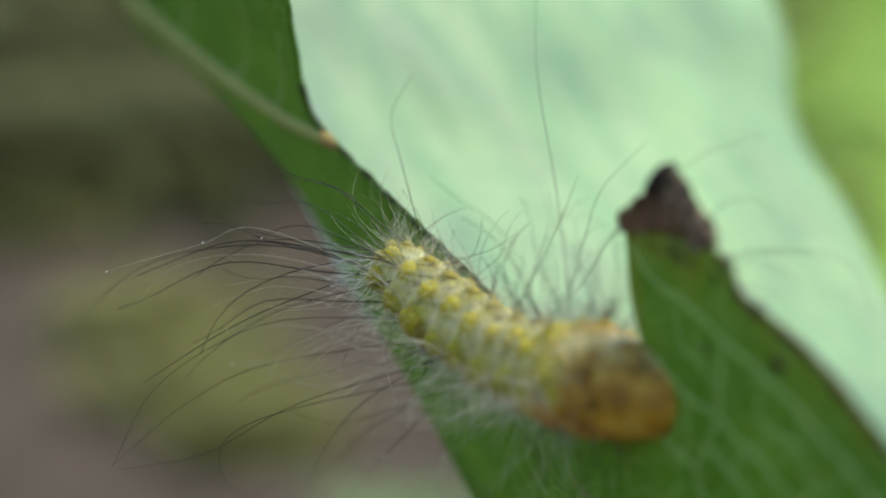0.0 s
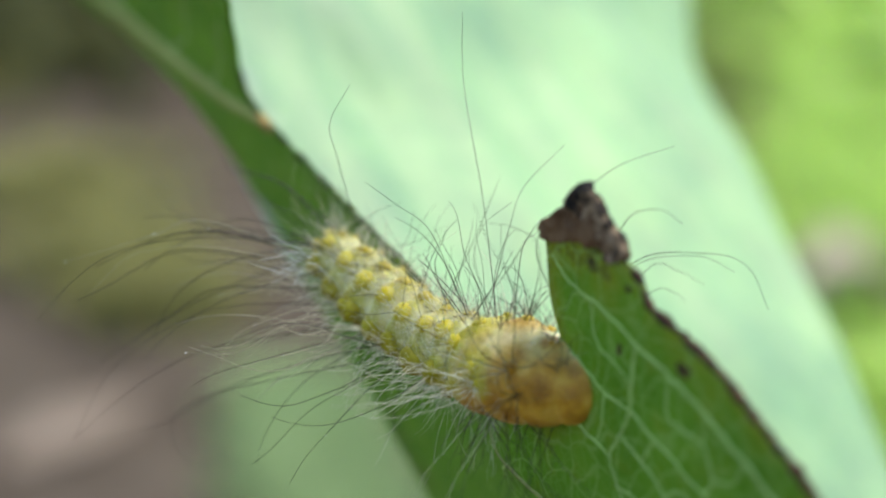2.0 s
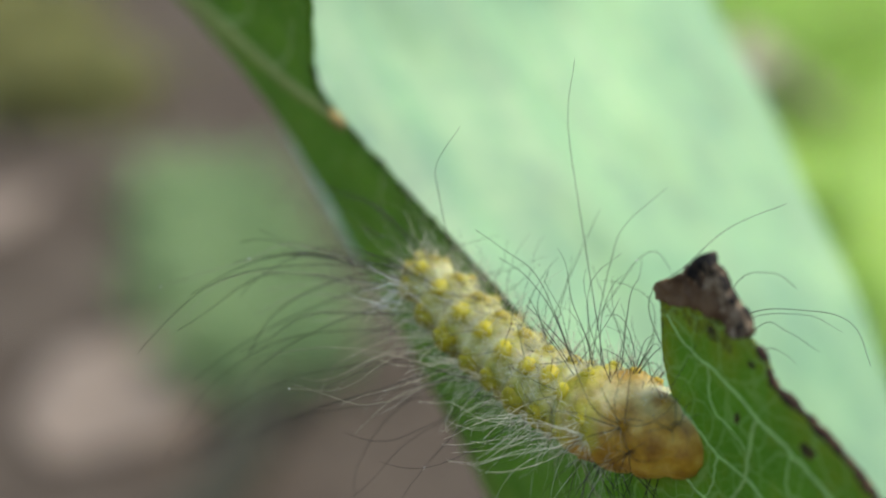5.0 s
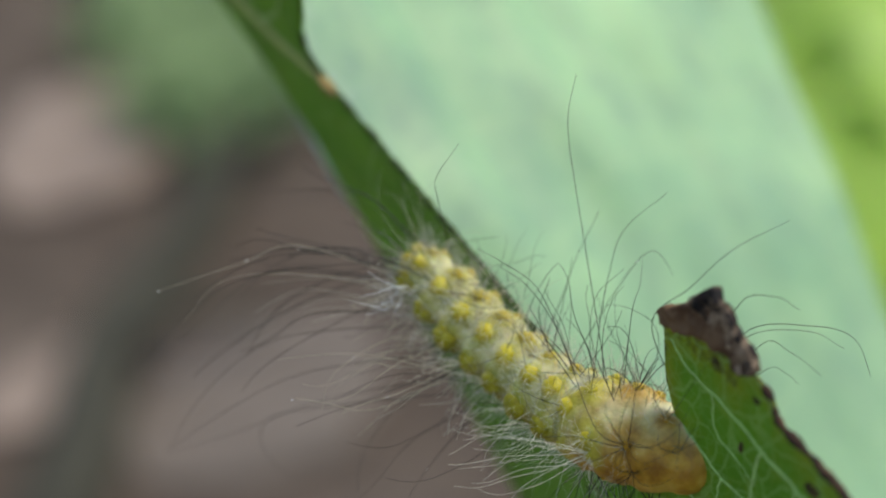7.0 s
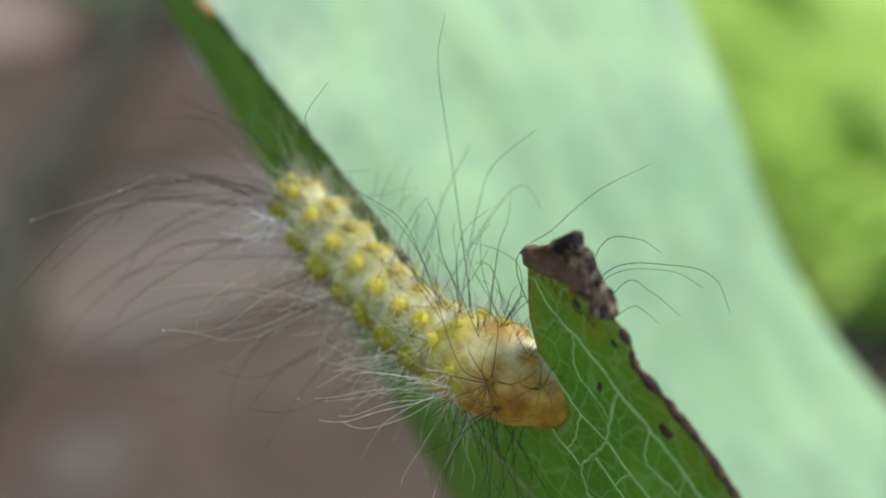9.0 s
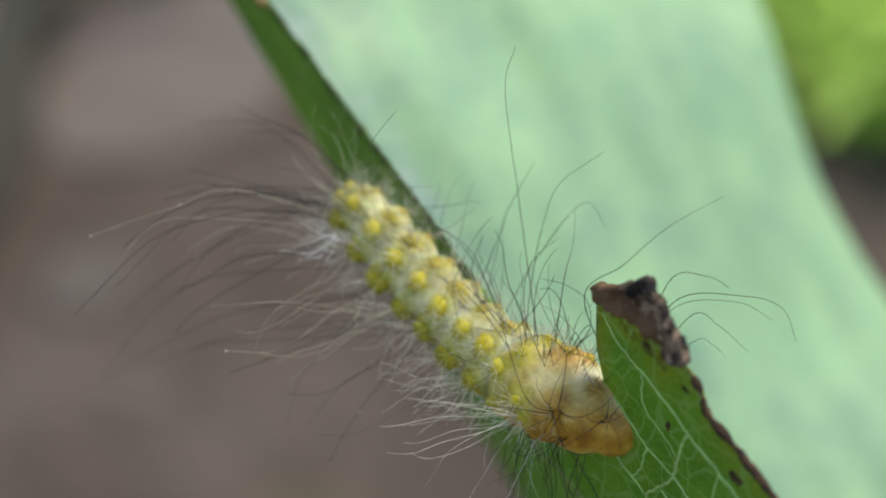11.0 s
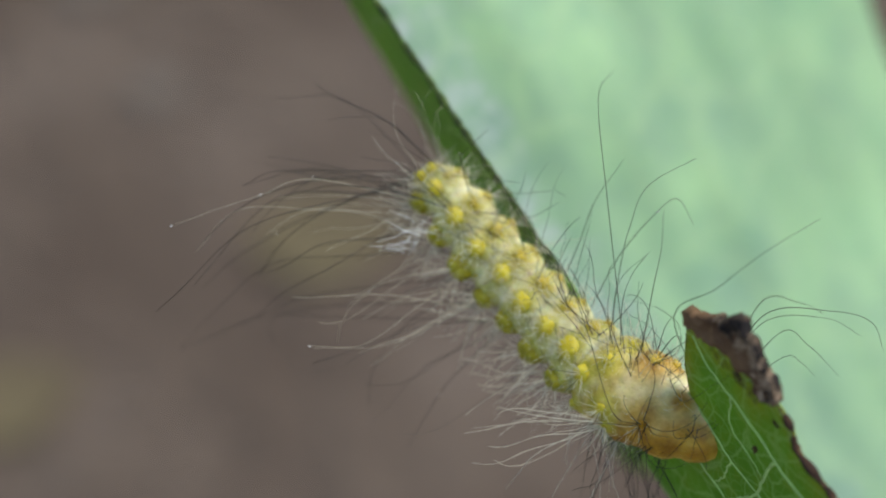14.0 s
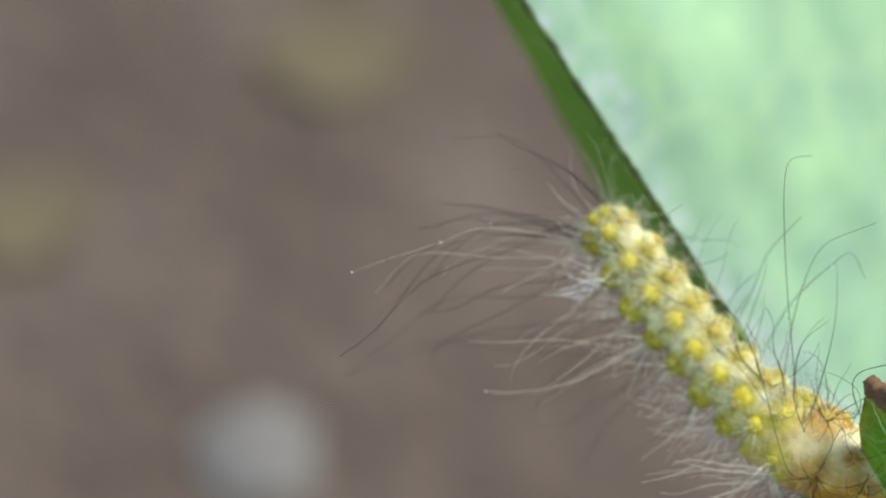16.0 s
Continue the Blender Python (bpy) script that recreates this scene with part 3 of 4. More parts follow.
# ---- the pale leaf behind it ----
def build_pale_leaf():
    top = thing("broad_leaf", on_pale(50, 75), "broad pale green leaf, bright with sky light", "leaf")
    left = [(-9, -110), (-13, -70), (-13.5, -34), (-13.5, -20), (-13.5, -8), (-13.5, 2), (-13, 8), (-12, 16), (-10.5, 24), (-8.5, 31), (-4.5, 42), (5, 60), (27, 85)]
    right = [(55, 95), (75, 80), (70, 55), (62, 38), (59, 25), (60.5, 10), (67, -12), (76, -36), (90, -60), (100, -95), (46, -130)]
    outline = [tuple(p) for p in curve_through(left, 6)] + [tuple(p) for p in curve_through(right, 6)]
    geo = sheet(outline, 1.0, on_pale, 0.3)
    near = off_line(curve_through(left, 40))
    # the mask here is painted sheen, dimmer towards the left edge, not ageing
    age_and_sheen(part("blade", geo, M_PALE, top, "pale upper side with broad soft veins"), geo, lambda a, b: 0.75 * math.exp(-near(a, b) / 20.0) + 0.25 * math.exp(-max(0.0, near(a, b) - 6.0) / 4.0))

    def rib(pts, r0, r1):
        path = curve_through(pts, 8)
        n = len(path)
        part("vein", tube([on_pale(p[0], p[1], 0.1) for p in path], [0.001 * (r0 + (r1 - r0) * k / (n - 1)) for k in range(n)], 6, (Vector((0, 0, 1)), 0.5)), M_PALE, top)
    for b in (50, 30, 10, -10, -30, -50):
        rib([(43, b), (50, b - 8), (58, b - 18)], 0.12, 0.06)
        rib([(43, b), (26, b - 9), (8, b - 20)], 0.12, 0.06)
    foot = on_pale(45, 92)
    base = Vector((foot.x + 0.02, foot.y + 0.03, -0.003))
    path = curve_through([tuple(on_pale(45, 88)), tuple(foot + Vector((0.01, 0.0, -0.03))), tuple(base + Vector((0, 0, 0.08))), tuple(base)], 10)
    part("stalk", tube([Vector(p) for p in path], [0.0013 + 0.0012 * k / len(path) for k in range(len(path))], 8), M_STEM, top)


build_pale_leaf()

# ---- the caterpillar ----
# spine: u, v, h and radius in the eaten leaf's frame
SPINE = [(-20.0, 5.3, 1.1, 0.2), (-19.8, 5.35, 1.1, 0.6), (-19.1, 5.5, 1.1, 1.0), (-17.5, 5.8, 1.05, 1.30), (-15.5, 6.15, 1.0, 1.45), (-13, 6.35, 0.95, 1.48),
         (-10.5, 6.3, 0.95, 1.5), (-8.8, 6.1, 0.95, 1.55), (-7.2, 5.8, 0.95, 1.90), (-5.6, 5.42, 0.8, 2.08), (-4.0, 5.1, 0.45, 1.98), (-2.7, 4.9, 0.0, 1.74), (-1.6, 4.9, -0.5, 1.3), (-0.8, 5.0, -0.9, 0.6)]


def build_caterpillar():
    line = curve_through(SPINE, 16)
    pts = [np.array(p[:3]) for p in line]
    arc = np.concatenate([[0], np.cumsum([np.linalg.norm(b - a) for a, b in zip(pts[:-1], pts[1:])])])
    first, pitch = 1.2, 1.77
    top = thing("caterpillar", in_blade(-11, 6.3, -0.6), "hairy yellow caterpillar with orange front on the leaf margin", "caterpillar")

    def frame_at(s):
        i = min(len(line) - 2, max(0, int(np.searchsorted(arc, s)) - 1))
        f = (s - arc[i]) / max(1e-9, arc[i + 1] - arc[i])
        p = line[i] * (1 - f) + line[i + 1] * f
        d = pts[min(len(pts) - 1, i + 2)] - pts[max(0, i - 2)]
        return p, d / np.linalg.norm(d)

    def skin(s, phi, lift=0.0):
        """A place on the skin, the way out of it and along it: phi 0 faces off the leaf, 90 the margin."""
        p, d = frame_at(s)
        n = np.array((0, 0, 1.0))
        n -= d * (n @ d)
        n /= np.linalg.norm(n)
        side = np.cross(d, n)
        if side[1] > 0:
            side = -side
        fold = (0.5 + 0.5 * math.cos(2 * math.pi * (s - first + pitch / 2) / pitch)) ** 3
        out = n * math.cos(phi) + side * math.sin(phi)
        smooth = min(1.0, max(0.0, (s - 12.6) / 1.5))
        q = p[:3] + out * (p[3] * (1.06 - 0.15 * fold * (1 - 0.55 * smooth)) + lift)
        return in_blade(*q), way_blade(*out), way_blade(*d)

    total = arc[-1]
    cut = 12.6
    rng = random.Random(11)
    # rows of warts round every ring, then those of the front: place along the body, angle, kind, size
    KINDS = {"flank": (0.98, 0.74, M_WART), "back": (0.8, 0.66, M_WART_OCHRE), "crest": (0.7, 0.50, M_WART_TAN), "low": (0.7, 0.60, M_WART),
             "yellow": (0.6, 0.46, M_WART_OCHRE), "orange": (0.6, 0.42, M_WART_ORANGE), "amber": (0.3, 0.30, M_WART_FRONT)}
    warts = [(0.4, radians(20), "back", 0.56), (0.4, radians(75), "back", 0.54), (0.4, radians(-40), "low", 0.50)]
    for ring in range(7):
        for deg, sort, size in ((-10, "flank", 0.86), (48, "back", 0.74), (92, "crest", 0.66), (130, "crest", 0.50), (-58, "low", 0.56), (-98, "low", 0.45)):
            warts.append((first + pitch * ring + rng.uniform(-0.1, 0.1), radians(deg + rng.uniform(-4, 4)), sort, size * rng.uniform(0.88, 1.1) * (0.85 if ring == 0 else 1.0)))
    for at, deg, sort, size in ((13.1, 38, "back", 0.66), (13.2, -14, "yellow", 0.60), (13.75, 70, "yellow", 0.72), (14.0, 108, "yellow", 0.62), (14.5, 16, "yellow", 0.70),
                                (15.25, 104, "orange", 0.80), (15.95, 127, "orange", 0.66), (16.2, 26, "amber", 0.80), (15.2, -38, "amber", 0.42), (17.2, 76, "amber", 0.42), (14.0, -45, "amber", 0.42), (14.8, -2, "yellow", 0.50)):
        warts.append((at, radians(deg), sort, size))

    def swell(s, phi):
        """How far the skin swells to a wart at a place, 0 to 1, the wart's height and its kind."""
        best, wide, kind = 0.0, 0.4, "back"
        for at, angle, sort, size in warts:
            if abs(at - s) < 1.5:
                turn = (phi - angle + math.pi) % (2 * math.pi) - math.pi
                d = ((s - at) ** 2 + (turn * 1.6) ** 2) / (size * size)
                k = math.exp(-d * 0.8)
                if k > best:
                    best, wide, kind = k, size * KINDS[sort][0], sort
        return best, wide, kind

    def stretch(s0, s1, steps, sides=56):
        verts, faces, tones = [], [], []
        for i in range(steps + 1):
            s = s0 + (s1 - s0) * i / steps
            for k in range(sides):
                phi = 2 * math.pi * k / sides
                w = 0.07 * noise.noise((s * 1.6, math.cos(phi) * 2, math.sin(phi) * 2)) + 0.05 * noise.noise((s * 5, math.cos(phi) * 6, math.sin(phi) * 6))
                k, size, kind = swell(s, phi)
                verts.append(skin(s, phi, w + 0.46 * size * k)[0])
                tones.append((s, phi if phi < 3.4 else phi - 2 * math.pi, k, kind))
        for i in range(steps):
            for k in range(sides):
                a, b = i * sides + k, i * sides + (k + 1) % sides
                faces.append((a, b, b + sides, a + sides))
        faces.append(tuple(range(sides)))
        faces.append(tuple(steps * sides + k for k in range(sides)))
        return (verts, faces), tones

    def clamp(x):
        return min(1.0, max(0.0, x))

    def painted(ob, tones, *layers):
        """The animal's orange, yellow and cream pattern, and the shade painted on its low flank."""
        for name, share in zip(("orange", "yellow", "flank_shade", "cream"), layers):
            layer = ob.data.attributes.new(name, 'FLOAT', 'POINT')
            layer.data.foreach_set("value", [clamp(share(*q)) for q in tones])

    def yellow(s, phi, k, kind):
        return clamp(k * 2.0 - 0.42) * {"flank": 0.95, "low": 0.8, "back": 0.85, "yellow": 0.75, "crest": 0.6}.get(kind, 0.0)

    # painted shade: grows down the abdomen's flank, weaker on the warts
    def flank_shade(s, phi, k, kind):
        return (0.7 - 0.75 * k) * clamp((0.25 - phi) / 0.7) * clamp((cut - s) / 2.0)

    def cream_back(s, phi, k, kind):
        patch = math.exp(-((math.degrees(phi) - 72) / 26) ** 2) * (0.25 + 0.75 * clamp((s - 5) / 3))
        return (0.9 * patch + 0.15 * clamp((phi + 0.1) / 0.4)) * clamp(1 - 1.5 * k) * (0.75 + 0.6 * noise.noise((s * 2.2, phi * 3, 6)))

    def orange_front(s, phi, k, kind):
        turn = math.degrees(phi)
        bound = 6 + 24 * max(0.0, s - 15.2) - 10 * max(0.0, 15.2 - s)
        e = clamp((bound - turn + 16 * noise.noise((s * 0.9, phi * 1.5, 0)) + 16 * noise.noise((s * 2.6, phi * 3.5, 4))) / 70 + 0.5)
        base = 0.14 + 0.26 * clamp((s - cut) / 1.2) + 0.10 * noise.noise((s * 1.5, phi * 2, 9))
        spot_tone = {"orange": 0.72, "amber": 0.75, "yellow": 0.25}.get(kind, 0.0) * clamp(k * 1.7 - 0.15)
        return min(0.97, base + (1 - base) * max(e * e * (3 - 2 * e) * clamp((s - cut) / 1.2), spot_tone))

    def cream_front(s, phi, k, kind):
        turn = math.degrees(phi)
        return 0.6 * clamp((turn - 66) / 30) * clamp((s - 15.1) / 0.8) * clamp(1 - 1.5 * k) + 0.15 * clamp((turn - 40) / 30) * clamp(1 - 1.5 * k)

    def orange_back(s, phi, k, kind):
        return 0.25 * clamp((s - cut + 2.2) / 2.2) * (0.5 - 0.5 * math.sin(phi - 0.5)) + (0.30 * clamp(k * 1.6 - 0.2) if kind == "crest" else 0.0)
    geo, tones = stretch(0.0, cut, 190)
    painted(part("abdomen", geo, M_SKIN, top, "cream-yellow ringed abdomen"), tones, orange_back, yellow, flank_shade, cream_back)
    geo, tones = stretch(cut, total, 90)
    painted(part("thorax", geo, M_SKIN, top, "translucent orange-brown front segments"), tones, orange_front, yellow, flank_shade, cream_front)
    # stumpy legs that grip the margin
    for s in (0.9, 5.2, 6.9, 8.6, 10.3):
        for phi in (3.65, 4.15):
            root, out, along = skin(s, phi, -0.5)
            part("proleg", tube([root, root + out * 0.0006, root + out * 0.00095], [0.0006, 0.0005, 0.0004], 8), M_SKIN, top)

    def sweep(root, end, bow, radius, bits=12):
        """A bristle from root to end, bowed to one side and a little kinked."""
        path, radii = [], []
        wob = Vector((rng.uniform(-1, 1), rng.uniform(-1, 1), rng.uniform(-1, 1))) * (end - root).length * 0.035
        for k in range(bits + 1):
            t = k / bits
            path.append(root.lerp(end, t) + bow * (4 * t * (1 - t)) * (0.6 + 0.8 * t) + wob * math.sin(t * 9.0) * t)
            radii.append(0.001 * radius * (1 - 0.6 * t))
        return tube(path, radii, 4)

    def hair(root, way, length, bend, radius, bits=6):
        side = way.cross(Vector((rng.uniform(-1, 1), rng.uniform(-1, 1), rng.uniform(-1, 1)))).normalized()
        end = root + (way + side * bend).normalized() * length * 0.001
        return sweep(root, end, side * (-bend * 0.3 * length * 0.001), radius, bits)

    # the crown of every wart, with its bristles: how many short ones, their length, how many long ones, the share of dark ones
    TUFTS = {"flank": (24, 0.9, 2.3, 3, 0.3), "back": (26, 0.6, 1.5, 2, 0.6), "crest": (20, 0.6, 1.4, 1, 0.8), "low": (10, 1.0, 2.4, 2, 0.4),
             "yellow": (22, 0.7, 1.8, 2, 0.3), "orange": (16, 0.6, 1.5, 2, 0.9), "amber": (5, 0.8, 1.8, 2, 0.9)}
    for ss, phi, sort, size in warts:
        high, wide, mat = KINDS[sort]
        root, out, along = skin(ss, phi, 0.26 * size * high)
        across = out.cross(along).normalized()
        bm = bmesh.new()
        bmesh.ops.create_icosphere(bm, subdivisions=3, radius=1)
        verts = [root + (along * v.co.x + across * v.co.y + out * v.co.z * 0.75) * size * wide * (1 + 0.16 * noise.noise(v.co * 2 + Vector((ss, phi, 0))) + 0.12 * noise.noise(v.co * 5 + Vector((ss, phi, 3)))) * 0.001 for v in bm.verts]
        faces = [tuple(v.index for v in f.verts) for f in bm.faces]
        bm.free()
        wart = part("wart", (verts, faces), mat, top)
        few, shortest, longest, tall, share = TUFTS[sort]
        short, long_dark, long_pale = [], [], []
        for k in range(few):
            d = (out * rng.uniform(0.4, 1.2) + along * rng.uniform(-0.9, 0.9) + across * rng.uniform(-0.9, 0.9)).normalized()
            short.append(hair(root + d * size * wide * 0.0006, d, rng.uniform(shortest, longest), rng.uniform(0.05, 0.4), rng.uniform(0.007, 0.012), 4))
        for k in range(tall):
            d = (out * rng.uniform(0.5, 1.1) - along * rng.uniform(-0.45, 0.7) + across * rng.uniform(-0.6, 0.6)).normalized()
            dark = rng.random() < share
            (long_dark if dark else long_pale).append(hair(root, d, rng.uniform(2.0, 5.0), rng.uniform(0.1, 0.45), 0.016 if dark else 0.013, 8))
        part("pale_bristles", join_geo(short + long_pale), M_BRISTLE, wart)
        if long_dark:
            part("dark_hairs", join_geo(long_dark), M_HAIR_DARK, wart)
    # down between the warts
    down = []
    for k in range(1300):
        ss, phi = rng.uniform(0.2, 16.8), radians(rng.uniform(-75, 125))
        root, out, along = skin(ss, phi)
        d = (out * rng.uniform(0.5, 1.0) - along * rng.uniform(-0.5, 0.9) + out.cross(along) * rng.uniform(-0.7, 0.7)).normalized()
        if ss < 13.2 or rng.random() < 0.5:
            down.append(hair(root, d, rng.uniform(0.4, 1.1), rng.uniform(0.05, 0.4), 0.007, 3))
    part("down", join_geo(down), M_BRISTLE, top, "fine white down", "stuff")

    def fan(name, count, along_s, phis, angles, lengths, curl, ahead, mat, radius, label):
        """Bristles from a stretch of the body: angles clockwise from upright across the view, lengths in mm."""
        made = []
        for k in range(count):
            t = (k + rng.random()) / count
            ss = along_s[0] + (along_s[1] - along_s[0]) * rng.random()
            root = skin(ss, radians(rng.uniform(*phis)))[0]
            w = radians(angles[0] + (angles[1] - angles[0]) * t + rng.uniform(-8, 8))
            ln = 0.001 * rng.uniform(*lengths)
            way = Vector((1, 0, 0)) * math.sin(w) - DOWN * math.cos(w)
            side = Vector((1, 0, 0)) * math.cos(w) + DOWN * math.sin(w)
            end = root + (way + AHEAD * rng.uniform(*ahead)) * ln
            bow = side * rng.uniform(*curl) * ln + AHEAD * rng.uniform(-0.12, 0.12) * ln
            made.append(sweep(root, end, bow, radius * rng.uniform(0.8, 1.2), 14))
        part(name, join_geo(made), mat, top, label)
        if name in ("tail_tuft", "flank_tuft") and lengths[1] > 7:
            for geo in made[::8]:
                speck = geo[0][-22]
                bm = bmesh.new()
                bmesh.ops.create_icosphere(bm, subdivisions=1, radius=1)
                verts = [speck + v.co * 0.000032 * (1 + 0.4 * noise.noise(v.co * 2)) for v in bm.verts]
                part("dust_speck", (verts, [tuple(v.index for v in f.verts) for f in bm.faces]), M_HAIR_WHITE, top)
                bm.free()

    fan("back_tuft", 6, (9.0, 14.2), (70, 110), (-50, -8), (2.5, 6.0), (-0.05, 0.16), (-0.3, 0.2), M_HAIR_DARK, 0.022, "long dark hairs rising from the back")
    fan("back_tuft", 5, (8.0, 14.4), (70, 105), (-5, 42), (2.5, 5.5), (-0.20, 0.04), (-0.3, 0.2), M_HAIR_DARK, 0.022, "long dark hairs rising from the back")
    fan("back_tuft", 7, (3.0, 9.0), (75, 115), (-25, 40), (2.5, 5.5), (-0.15, 0.15), (0.0, 0.4), M_HAIR_DARK, 0.015, "long dark hairs rising from the back")
    fan("back_fringe", 70, (8.5, 15.5), (70, 110), (-40, 35), (0.7, 1.7), (-0.15, 0.15), (-0.5, 0.3), M_BRISTLE, 0.012, "short pale fringe on the back")
    fan("back_fringe", 150, (0.3, 13.0), (-30, 110), (-100, 100), (0.7, 2.0), (-0.2, 0.2), (-1.0, -0.2), M_BRISTLE, 0.013, "short pale fringe on the back")
    fan("tail_tuft", 8, (0.2, 3.2), (-50, 50), (-126, -96), (8.0, 13.5), (0.05, 0.16), (-0.4, 0.05), M_HAIR_DARK, 0.031, "long dark hairs at the tail")
    fan("tail_tuft", 10, (0.2, 2.4), (-10, 110), (-92, -48), (4.5, 9.5), (-0.02, 0.15), (-0.4, 0.3), M_HAIR_DARK, 0.030, "long dark hairs at the tail")
    fan("tail_tuft", 6, (0.3, 1.5), (30, 110), (-40, 10), (2.5, 5.0), (-0.2, 0.2), (0.0, 0.4), M_HAIR_PALE, 0.014, "long pale hairs at the tail")
    fan("flank_tuft", 10, (1.0, 7.0), (-70, -5), (-118, -78), (4.0, 9.5), (-0.12, 0.2), (-0.5, 0.2), M_HAIR_PALE, 0.021, "long pale hairs along the flank")
    fan("flank_tuft", 7, (3.0, 10.0), (-80, -25), (-138, -98), (5.0, 9.5), (-0.24, 0.25), (-0.5, 0.1), M_HAIR_DARK, 0.024, "long dark hairs along the flank")
    fan("flank_tuft", 5, (2.0, 9.0), (-70, -10), (-128, -84), (6.0, 11.0), (-0.2, 0.2), (-0.5, 0.1), M_HAIR_PALE, 0.021, "long pale hairs along the flank")
    fan("flank_tuft", 20, (6.0, 12.5), (-70, -15), (-150, -80), (1.5, 3.5), (-0.15, 0.15), (-0.6, 0.2), M_BRISTLE, 0.016, "pale bristles along the flank")
    fan("flank_tuft", 12, (10.6, 14.2), (-55, 0), (-130, -75), (1.8, 5.4), (-0.14, 0.16), (-0.4, 0.0), M_BRISTLE, 0.015, "long pale hairs along the flank")
    fan("over_tuft", 26, (0.6, 11.0), (35, 85), (95, 175), (1.6, 4.0), (-0.25, 0.2), (-0.9, -0.35), M_HAIR_DARK, 0.019, "dark hairs lying over the body")
    fan("front_tuft", 20, (13.6, 17.3), (-85, -40), (-145, -215), (2.4, 5.8), (-0.15, 0.15), (-1.1, -0.2), M_HAIR_DARK, 0.022, "dark hairs under the front")
    fan("front_tuft", 7, (12.6, 16.0), (-80, -40), (-140, -195), (2.5, 5.5), (-0.1, 0.1), (-1.0, -0.2), M_BRISTLE, 0.014, "pale hairs under the front")
    fan("front_tuft", 30, (14.4, 17.0), (65, 110), (-15, 45), (0.7, 1.9), (-0.1, 0.1), (-0.4, 0.2), M_HAIR_DARK, 0.014, "short dark hairs on the front")
    fan("front_tuft", 6, (14.7, 14.95), (-6, 2), (-122, -72), (3.2, 6.5), (-0.12, 0.12), (-0.3, 0.1), M_BRISTLE, 0.018, "long pale hairs from one wart of the front")
    # stars of dark hairs on the front
    for ss, deg in ((16.2, 26), (16.7, -2), (15.3, 102), (17.9, 50)):
        root, out, along = skin(ss, radians(deg), 0.05)
        across = out.cross(along).normalized()
        star = []
        for k in range(7):
            w = 2 * math.pi * (k + rng.random()) / 7
            ln = rng.uniform(1.0, 3.0) * (0.6 if ss > 17 else 1.0)
            end = root + (along * math.cos(w) + across * math.sin(w) + out * rng.uniform(0.1, 1.2)) * ln * 0.001
            star.append(sweep(root + along * rng.uniform(-0.25, 0.25) * 0.001 + across * rng.uniform(-0.25, 0.25) * 0.001, end, (out * rng.uniform(0.4, 0.8) + across * rng.uniform(-0.5, 0.5)) * 0.001, 0.022, 10))
        part("hair_star", join_geo(star), M_HAIR_DARK, top, "star of dark hairs")
    def strand(ss, deg, reach, radius=0.023, mat=M_HAIR_DARK):
        """A single long hair from the skin through places of the subject's frame."""
        ends = [tuple(skin(ss, radians(deg))[0])] + [tuple(spot(*q)) for q in reach]
        path = [Vector(q) for q in curve_through(ends, 8)]
        n = len(path)
        part("long_hair", tube(path, [0.001 * radius * (1 - 0.65 * k / n) for k in range(n)], 5), mat, top)
    # on the back
    strand(14.2, 85, ((7.6, -0.7, 64.0), (7.2, -4.7, 65.3), (6.5, -9.4, 64.0), (6.6, -11.5, 60.6)))
    strand(11.0, 105, ((8.1, -1.1, 66.8), (9.7, -3.4, 66.3), (10.7, -3.9, 66.6), (11.4, -2.8, 66.2)))
    strand(14.6, 100, ((9.0, -1.1, 62.6), (9.6, -2.3, 64.3), (10.0, -3.5, 66.3)))
    strand(12.8, 100, ((7.9, -1.0, 65.2), (8.4, -3.0, 65.7), (9.1, -4.9, 65.5), (11.0, -6.5, 64.4)))
    strand(9.0, 105, ((6.3, -1.9, 66.9), (7.0, -3.6, 67.4), (8.1, -5.9, 66.4)))
    strand(16.2, 26, ((7.3, 4.2, 60.3), (6.7, 3.1, 60.6), (6.0, 0.6, 62.0), (4.9, -2.2, 62.9), (3.4, -3.4, 62.8), (2.2, -4.0, 61.5)))
    strand(12.2, 85, ((5.6, -0.7, 63.5), (4.5, -2.4, 64.2), (3.3, -3.3, 64.4)))
    strand(2.6, 95, ((0.6, -6.5, 65.4), (0.5, -7.3, 62.9), (1.5, -8.7, 61.8)), 0.019)
    strand(14.9, 70, ((7.0, 0.2, 60.6), (7.3, -1.8, 61.5), (8.6, -3.0, 61.8)), 0.019)
    strand(16.2, 26, ((8.6, 3.3, 60.1), (8.6, 1.6, 59.3), (7.6, -0.3, 58.7), (7.0, -1.9, 58.4)), 0.021)
    strand(15.3, 100, ((9.7, 0.8, 59.8), (9.6, -0.5, 59.6), (8.7, -1.2, 59.8), (7.6, -1.5, 60.0)), 0.018)
    strand(16.2, 26, ((9.4, 4.7, 60.0), (10.4, 4.0, 59.4), (11.0, 2.9, 59.2)), 0.018)
    strand(15.9, 30, ((8.7, 6.1, 60.0), (9.5, 6.3, 59.6), (10.2, 6.0, 59.4)), 0.018)
    # looping ones at the tail and flank, and pale ones
    strand(4.0, -25, ((-4.6, -0.6, 69.0), (-7.9, 0.1, 70.1), (-10.6, 2.3, 69.9), (-12.6, 5.1, 71.8)), 0.020)
    strand(5.5, -30, ((-5.4, 1.3, 69.3), (-9.0, 2.8, 69.9), (-12.5, 5.0, 71.6)), 0.020)
    strand(7.0, -35, ((-4.4, 2.6, 71.0), (-8.8, 4.1, 73.3), (-12.4, 5.15, 72.0)), 0.020)
